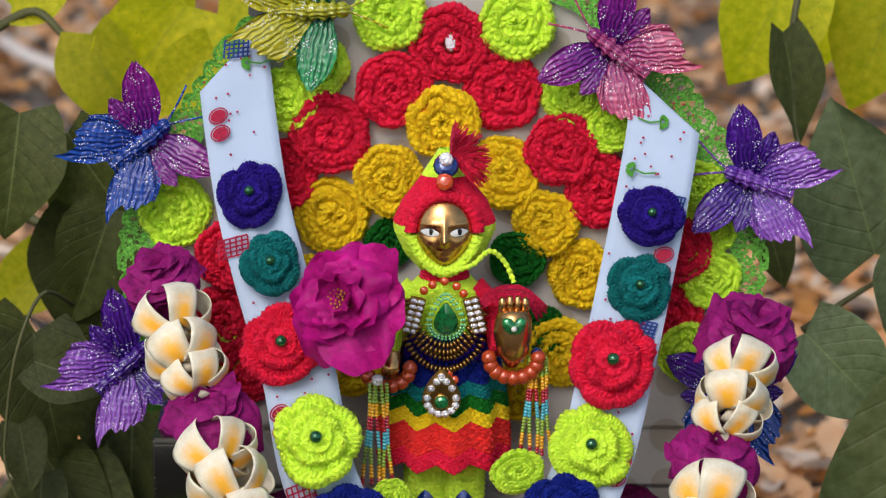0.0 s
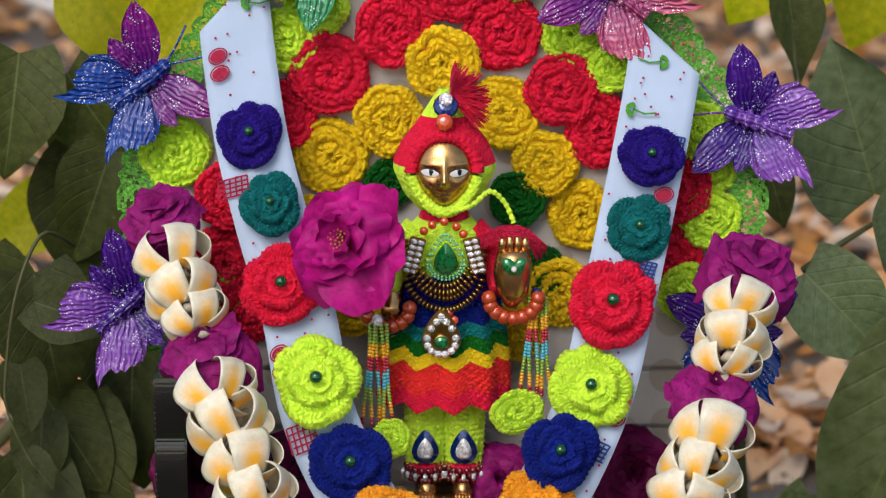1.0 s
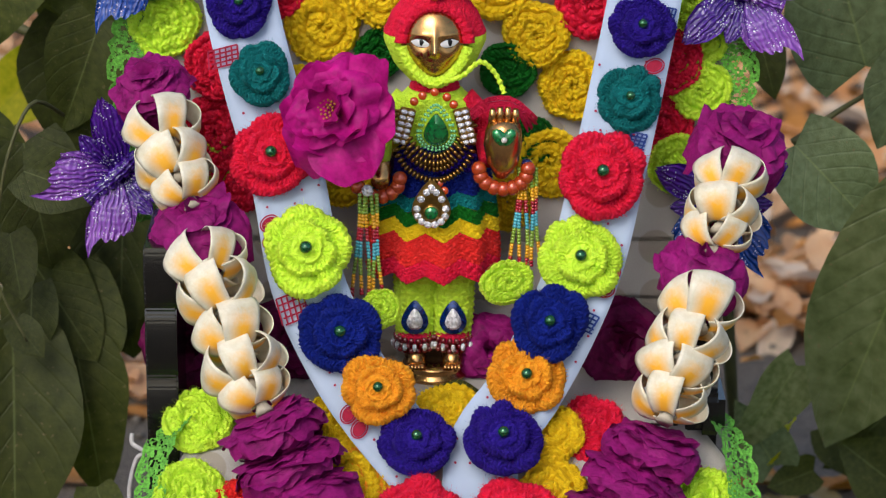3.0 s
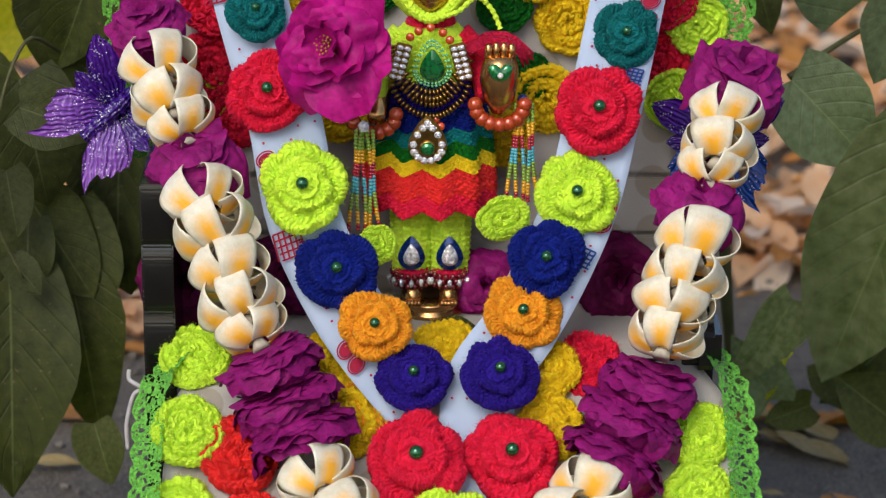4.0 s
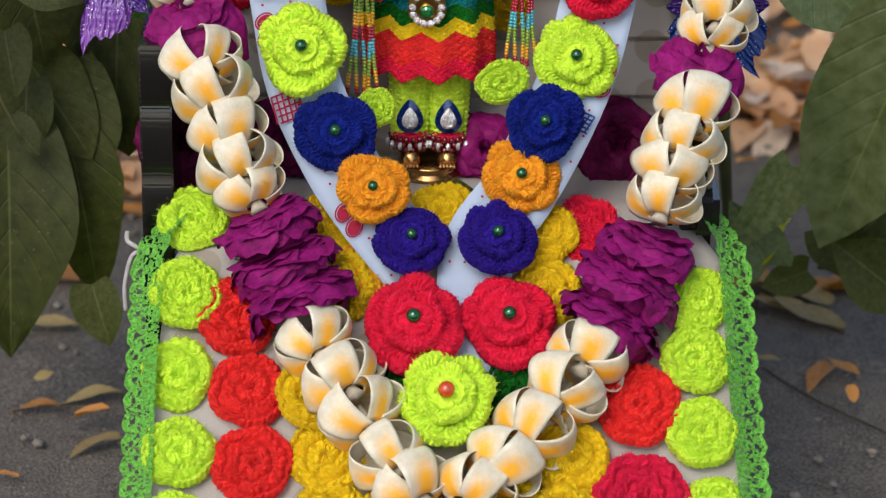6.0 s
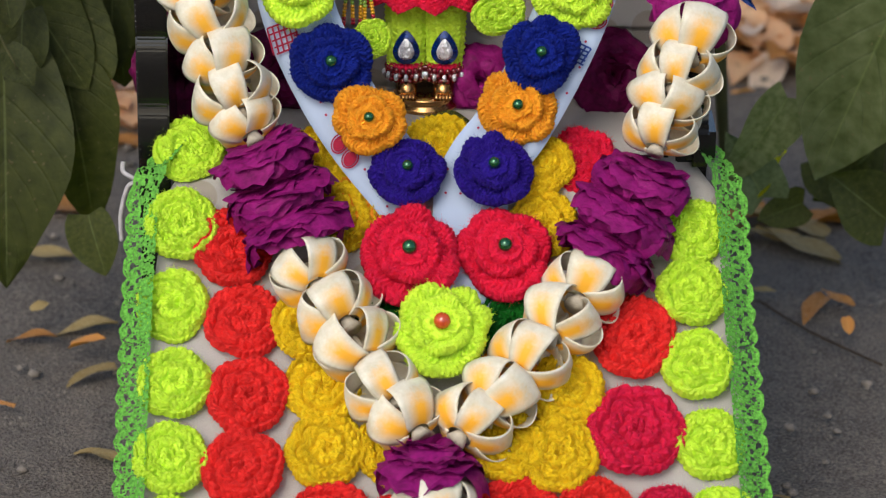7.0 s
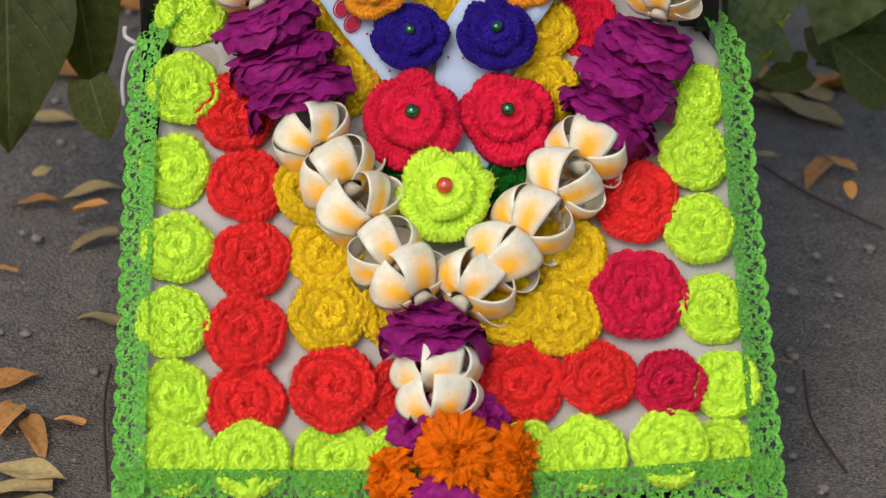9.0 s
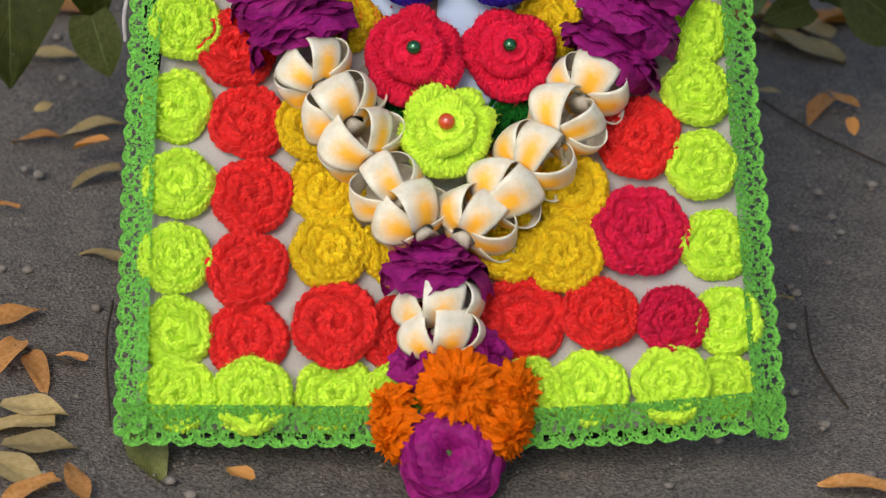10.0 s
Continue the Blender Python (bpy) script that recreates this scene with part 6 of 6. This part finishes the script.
for pts in ([(-0.2006, -0.1526, 0.0000), (-0.2130, -0.0476, 0.0000), (-0.2144, 0.0169, 0.0000)], [(0.2624, 0.0170, 0.0000), (0.2606, -0.0553, 0.0000), (0.2754, -0.1232, 0.0000)], [(0.2649, 0.3618, 0.0000), (0.2988, 0.3044, 0.0000), (0.3470, 0.2447, 0.0000)],
            [(-0.2845, -0.0449, 0.0000), (-0.2567, -0.0562, 0.0000), (-0.2325, -0.0713, 0.0000)]):
    ob = thing("twig", "thin dry brown twig lying on the ground", "twig", "twigs", data=tube_mesh("twig", [(p[0], p[1], 0.003) for p in spline(pts, 14)], 0.0011, TWIG, 6))

PEBBLE = surface("pebble", rgb("8E8478"), 0.9, var=0.45, scale=45)
rg = random.Random(12)
v, f = [], []
for k in range(9000):
    x, y = rg.uniform(-0.6, 0.6), rg.uniform(-0.45, 1.1)
    r = 0.0010 * rg.uniform(0.6, 1.5) * (3.4 if rg.random() < 0.05 else 1)
    o = len(v)
    for i in range(4):
        a = math.pi * (i + 0.3) / 4
        for j in range(6):
            b = 1.047 * j
            q = r * rg.uniform(0.8, 1.2)
            v.append((x + q * math.sin(a) * math.cos(b), y + q * math.sin(a) * math.sin(b), 0.0005 + 0.6 * q * math.cos(a)))
    f += grid_faces(4, 6, True, o) + [tuple(o + j for j in reversed(range(6)))]
tagged(new("gravel", mesh("gravel", v, f, PEBBLE)), "small grey gravel and grit on the ground", "gravel", kind="stuff")


# ---------------------------------------------------------------- small things
STRING = surface("white_string", rgb("C8C2C0"), 0.9, var=0.1, scale=300)
thing("string", "white string knotted round the black side post", "string", data=tube_mesh("string", spline([(-0.1964, 0.0200, 0.2522), (-0.1964, 0.0180, 0.2462), (-0.1911, 0.0160, 0.2430), (-0.1870, 0.0180, 0.2390), (-0.1940, 0.0200, 0.2342), (-0.1991, 0.0200, 0.2140), (-0.1989, 0.0200, 0.1958)], 40), [0.0016] * 40, STRING, 7))
clip = thing("hair_clip", "black metal hair clip on the panel edge", "hair clip", m=facing((-0.1249, 0.1935, 0.6266), N_BACK))
part("upper_jaw", slab("upper_jaw", [(-0.006, -0.005), (0.006, -0.005), (0.006, 0.006), (-0.006, 0.005)], 0.004, LACQUER, 0.001), clip, "", pose(0, 0, 0.004, -90, 0, 0))
part("lower_jaw", slab("lower_jaw", [(-0.005, -0.004), (0.014, -0.004), (0.014, 0.004), (-0.005, 0.004)], 0.002, LACQUER, 0.0006), clip, "", pose(0, 0, 0.0, -90, 0, 0))
for a, b, k in (((0.0106, 0.0826, 0.2547), (0.0336, 0.0911, 0.2547), 0), ((0.0144, 0.0752, 0.2547), (-0.0104, 0.0826, 0.2547), 1)):
    a, b = Vector(a), Vector(b)
    d = b - a
    ln = d.length * 1.1
    m = Matrix.Translation(a + Vector((0, 0, 0.003))) @ pose(0, 0, 0, 6, 0, math.degrees(math.atan2(d.y, d.x)) - 90) @ Matrix.Diagonal((ln, ln, ln, 1))
    thing("green_leaf", "small green leaf lying at the foot of the figure", "leaf", "leaves at the figure's foot", m, leaf_mesh("dark", k + 1))
gem = thing("oval_gem", "small white oval gem on a red crochet rose", "gem", m=facing((0.0050, 0.1982, 0.6024), N_BACK))
part("stone", ball_mesh("stone", 0.005, STONE, 6, 10, 0.5, False), gem, "", Matrix.Diagonal((0.8, 1.3, 1, 1)))
part("rim", ball_mesh("rim", 0.0056, GOLD, 6, 14, 0.3), gem, "gold rim", Matrix.Diagonal((0.8, 1.3, 1, 1)))
PALE = surface("pale_stick", rgb("D8D0C8"), 0.7, var=0.1)
thing("pale_stick", "bare pale stick lying among the litter", "stick", data=tube_mesh("pale_stick", spline([(-0.7559, 3.1976, 0.0300), (-0.6638, 2.9875, 0.0300), (-0.5973, 2.8777, 0.0300), (-0.5466, 2.8141, 0.0300)], 16), 0.012, PALE, 8))


# printed motifs on the sashes: thin raised ink
# side vector points to the viewer's left on a run that goes down
SIDE_L = 1
INK = {"red": surface("red_print", rgb("B01C40"), 0.85, var=0.2, scale=400), "blue": surface("blue_print", rgb("24408C"), 0.85, var=0.2, scale=400),
       "green": surface("green_print", rgb("4E9A2E"), 0.85, var=0.2, scale=400), "faded": surface("faded_print", rgb("D8C8DC"), 0.85, var=0.1)}


def sash_frame(pts, t):
    run = spline(pts, 200)
    i = min(198, max(1, int(t * 199)))
    d = (run[i + 1] - run[i - 1]).normalized()
    nrm = N_SASH if t < 0.75 else N_SASH.lerp(N_MAT, (t - 0.75) * 4)
    side = d.cross(nrm).normalized()
    return run[i], side, d, nrm.normalized()


def print_mesh(name, shapes, frame_, mat, lift=0.0034):
    """Flat ink shapes, in the sash's own side and length directions."""
    p, side, d, n = frame_
    v, f = [], []
    for poly in shapes:
        o = len(v)
        v += [p + side * x + d * y + n * lift for x, y in poly]
        f.append(tuple(range(o, o + len(poly))))
    return mesh(name, v, f, mat, False)


def stroke(a, b, w=0.0006):
    dx, dy = b[0] - a[0], b[1] - a[1]
    ln = math.hypot(dx, dy)
    nx, ny = -dy / ln * w, dx / ln * w
    return [(a[0] + nx, a[1] + ny), (b[0] + nx, b[1] + ny), (b[0] - nx, b[1] - ny), (a[0] - nx, a[1] - ny)]


def oval(cx, cy, a, b, turn=0.0, n=14):
    c, s_ = math.cos(turn), math.sin(turn)
    return [(cx + a * math.cos(q) * c - b * math.sin(q) * s_, cy + a * math.cos(q) * s_ + b * math.sin(q) * c) for q in [6.2832 * i / n for i in range(n)]]


def ring_strokes(cx, cy, a, b, turn=0.0, w=0.0005):
    pts = oval(cx, cy, a, b, turn, 18)
    return [stroke(pts[i - 1], pts[i], w) for i in range(18)]


def cherry(fr, ob, x=0.0, y=0.0):
    shapes = [oval(x - 0.003 * 0, y - 0.006, 0.0056, 0.0040, 0.5), oval(x, y + 0.006, 0.0056, 0.0040, 0.4)]
    shapes += ring_strokes(x, y - 0.006, 0.0066, 0.0050, 0.5) + ring_strokes(x, y + 0.006, 0.0066, 0.0050, 0.4)
    part("cherry_print", print_mesh("cherry_print", shapes, fr, INK["red"]), ob, "red printed motif")


def plaid(fr, ob, colour, x=0.0, y=0.0, w=0.020, h=0.012):
    shapes = [stroke((x - w / 2 + w * i / 5, y - h / 2), (x - w / 2 + w * i / 5 + 0.002, y + h / 2)) for i in range(6)]
    shapes += [stroke((x - w / 2, y - h / 2 + h * i / 4), (x + w / 2, y - h / 2 + h * i / 4)) for i in range(5)]
    part("plaid_print", print_mesh("plaid_print", shapes, fr, INK[colour]), ob, colour + " printed plaid motif")


def sprig(fr, ob, x=0.0, y=0.0, k=1):
    shapes = [stroke((x - 0.012 * k, y - 0.001), (x - 0.004 * k, y + 0.001)), stroke((x - 0.004 * k, y + 0.001), (x + 0.004 * k, y - 0.001)),
              oval(x + 0.006 * k, y - 0.003, 0.0034, 0.0018, 0.7 * k), oval(x + 0.006 * k, y + 0.002, 0.0034, 0.0018, -0.7 * k), stroke((x + 0.003 * k, y - 0.004), (x + 0.004 * k, y + 0.005))]
    part("sprig_print", print_mesh("sprig_print", shapes, fr, INK["green"]), ob, "green printed sprig")


def dots(ob, pts, seed):
    rg_ = random.Random(seed)
    for k in range(46):
        t = (k + 0.5) / 46
        fr = sash_frame(pts, t)
        for _ in range(2):
            dot = oval(rg_.uniform(-0.021, 0.021), rg_.uniform(-0.003, 0.003), 0.0009, 0.0009, 0, 8)
            part("dot_print", print_mesh("dot_print", [dot], fr, INK["red"]), ob)


# ways along the sash are shares of its length
for ob, pts, seed in ((sash_left, SASH_L, 3), (sash_right, SASH_R, 4)):
    dots(ob, pts, seed)
cherry(sash_frame(SASH_L, 0.11), sash_left, 0.014 * SIDE_L, 0.004)
plaid(sash_frame(SASH_L, 0.02), sash_left, "blue", -0.004 * SIDE_L, -0.008, 0.016, 0.012)
sprig(sash_frame(SASH_L, 0.03), sash_left, -0.014 * SIDE_L, 0.0)
plaid(sash_frame(SASH_L, 0.315), sash_left, "red", 0.018 * SIDE_L, 0.0)
plaid(sash_frame(SASH_L, 0.43), sash_left, "blue", -0.008 * SIDE_L, 0.0, 0.018, 0.010)
cherry(sash_frame(SASH_L, 0.56), sash_left, 0.017 * SIDE_L, 0.0)
plaid(sash_frame(SASH_L, 0.655), sash_left, "red", 0.014 * SIDE_L, 0.0, 0.018, 0.018)
cherry(sash_frame(SASH_L, 0.86), sash_left, 0.016 * SIDE_L, 0.0)
sprig(sash_frame(SASH_R, 0.06), sash_right, 0.006, 0.0, -SIDE_L)
sprig(sash_frame(SASH_R, 0.16), sash_right, 0.012 * SIDE_L, 0.0, 1)
plaid(sash_frame(SASH_R, 0.21), sash_right, "blue", -0.016 * SIDE_L, 0.0, 0.012, 0.016)
cherry(sash_frame(SASH_R, 0.29), sash_right, -0.015 * SIDE_L, 0.0)
plaid(sash_frame(SASH_R, 0.385), sash_right, "blue", -0.012 * SIDE_L, 0.0, 0.016, 0.010)
cherry(sash_frame(SASH_R, 0.575), sash_right, -0.017 * SIDE_L, 0.0)
plaid(sash_frame(SASH_R, 0.64), sash_right, "blue", -0.012 * SIDE_L, 0.0, 0.018, 0.012)
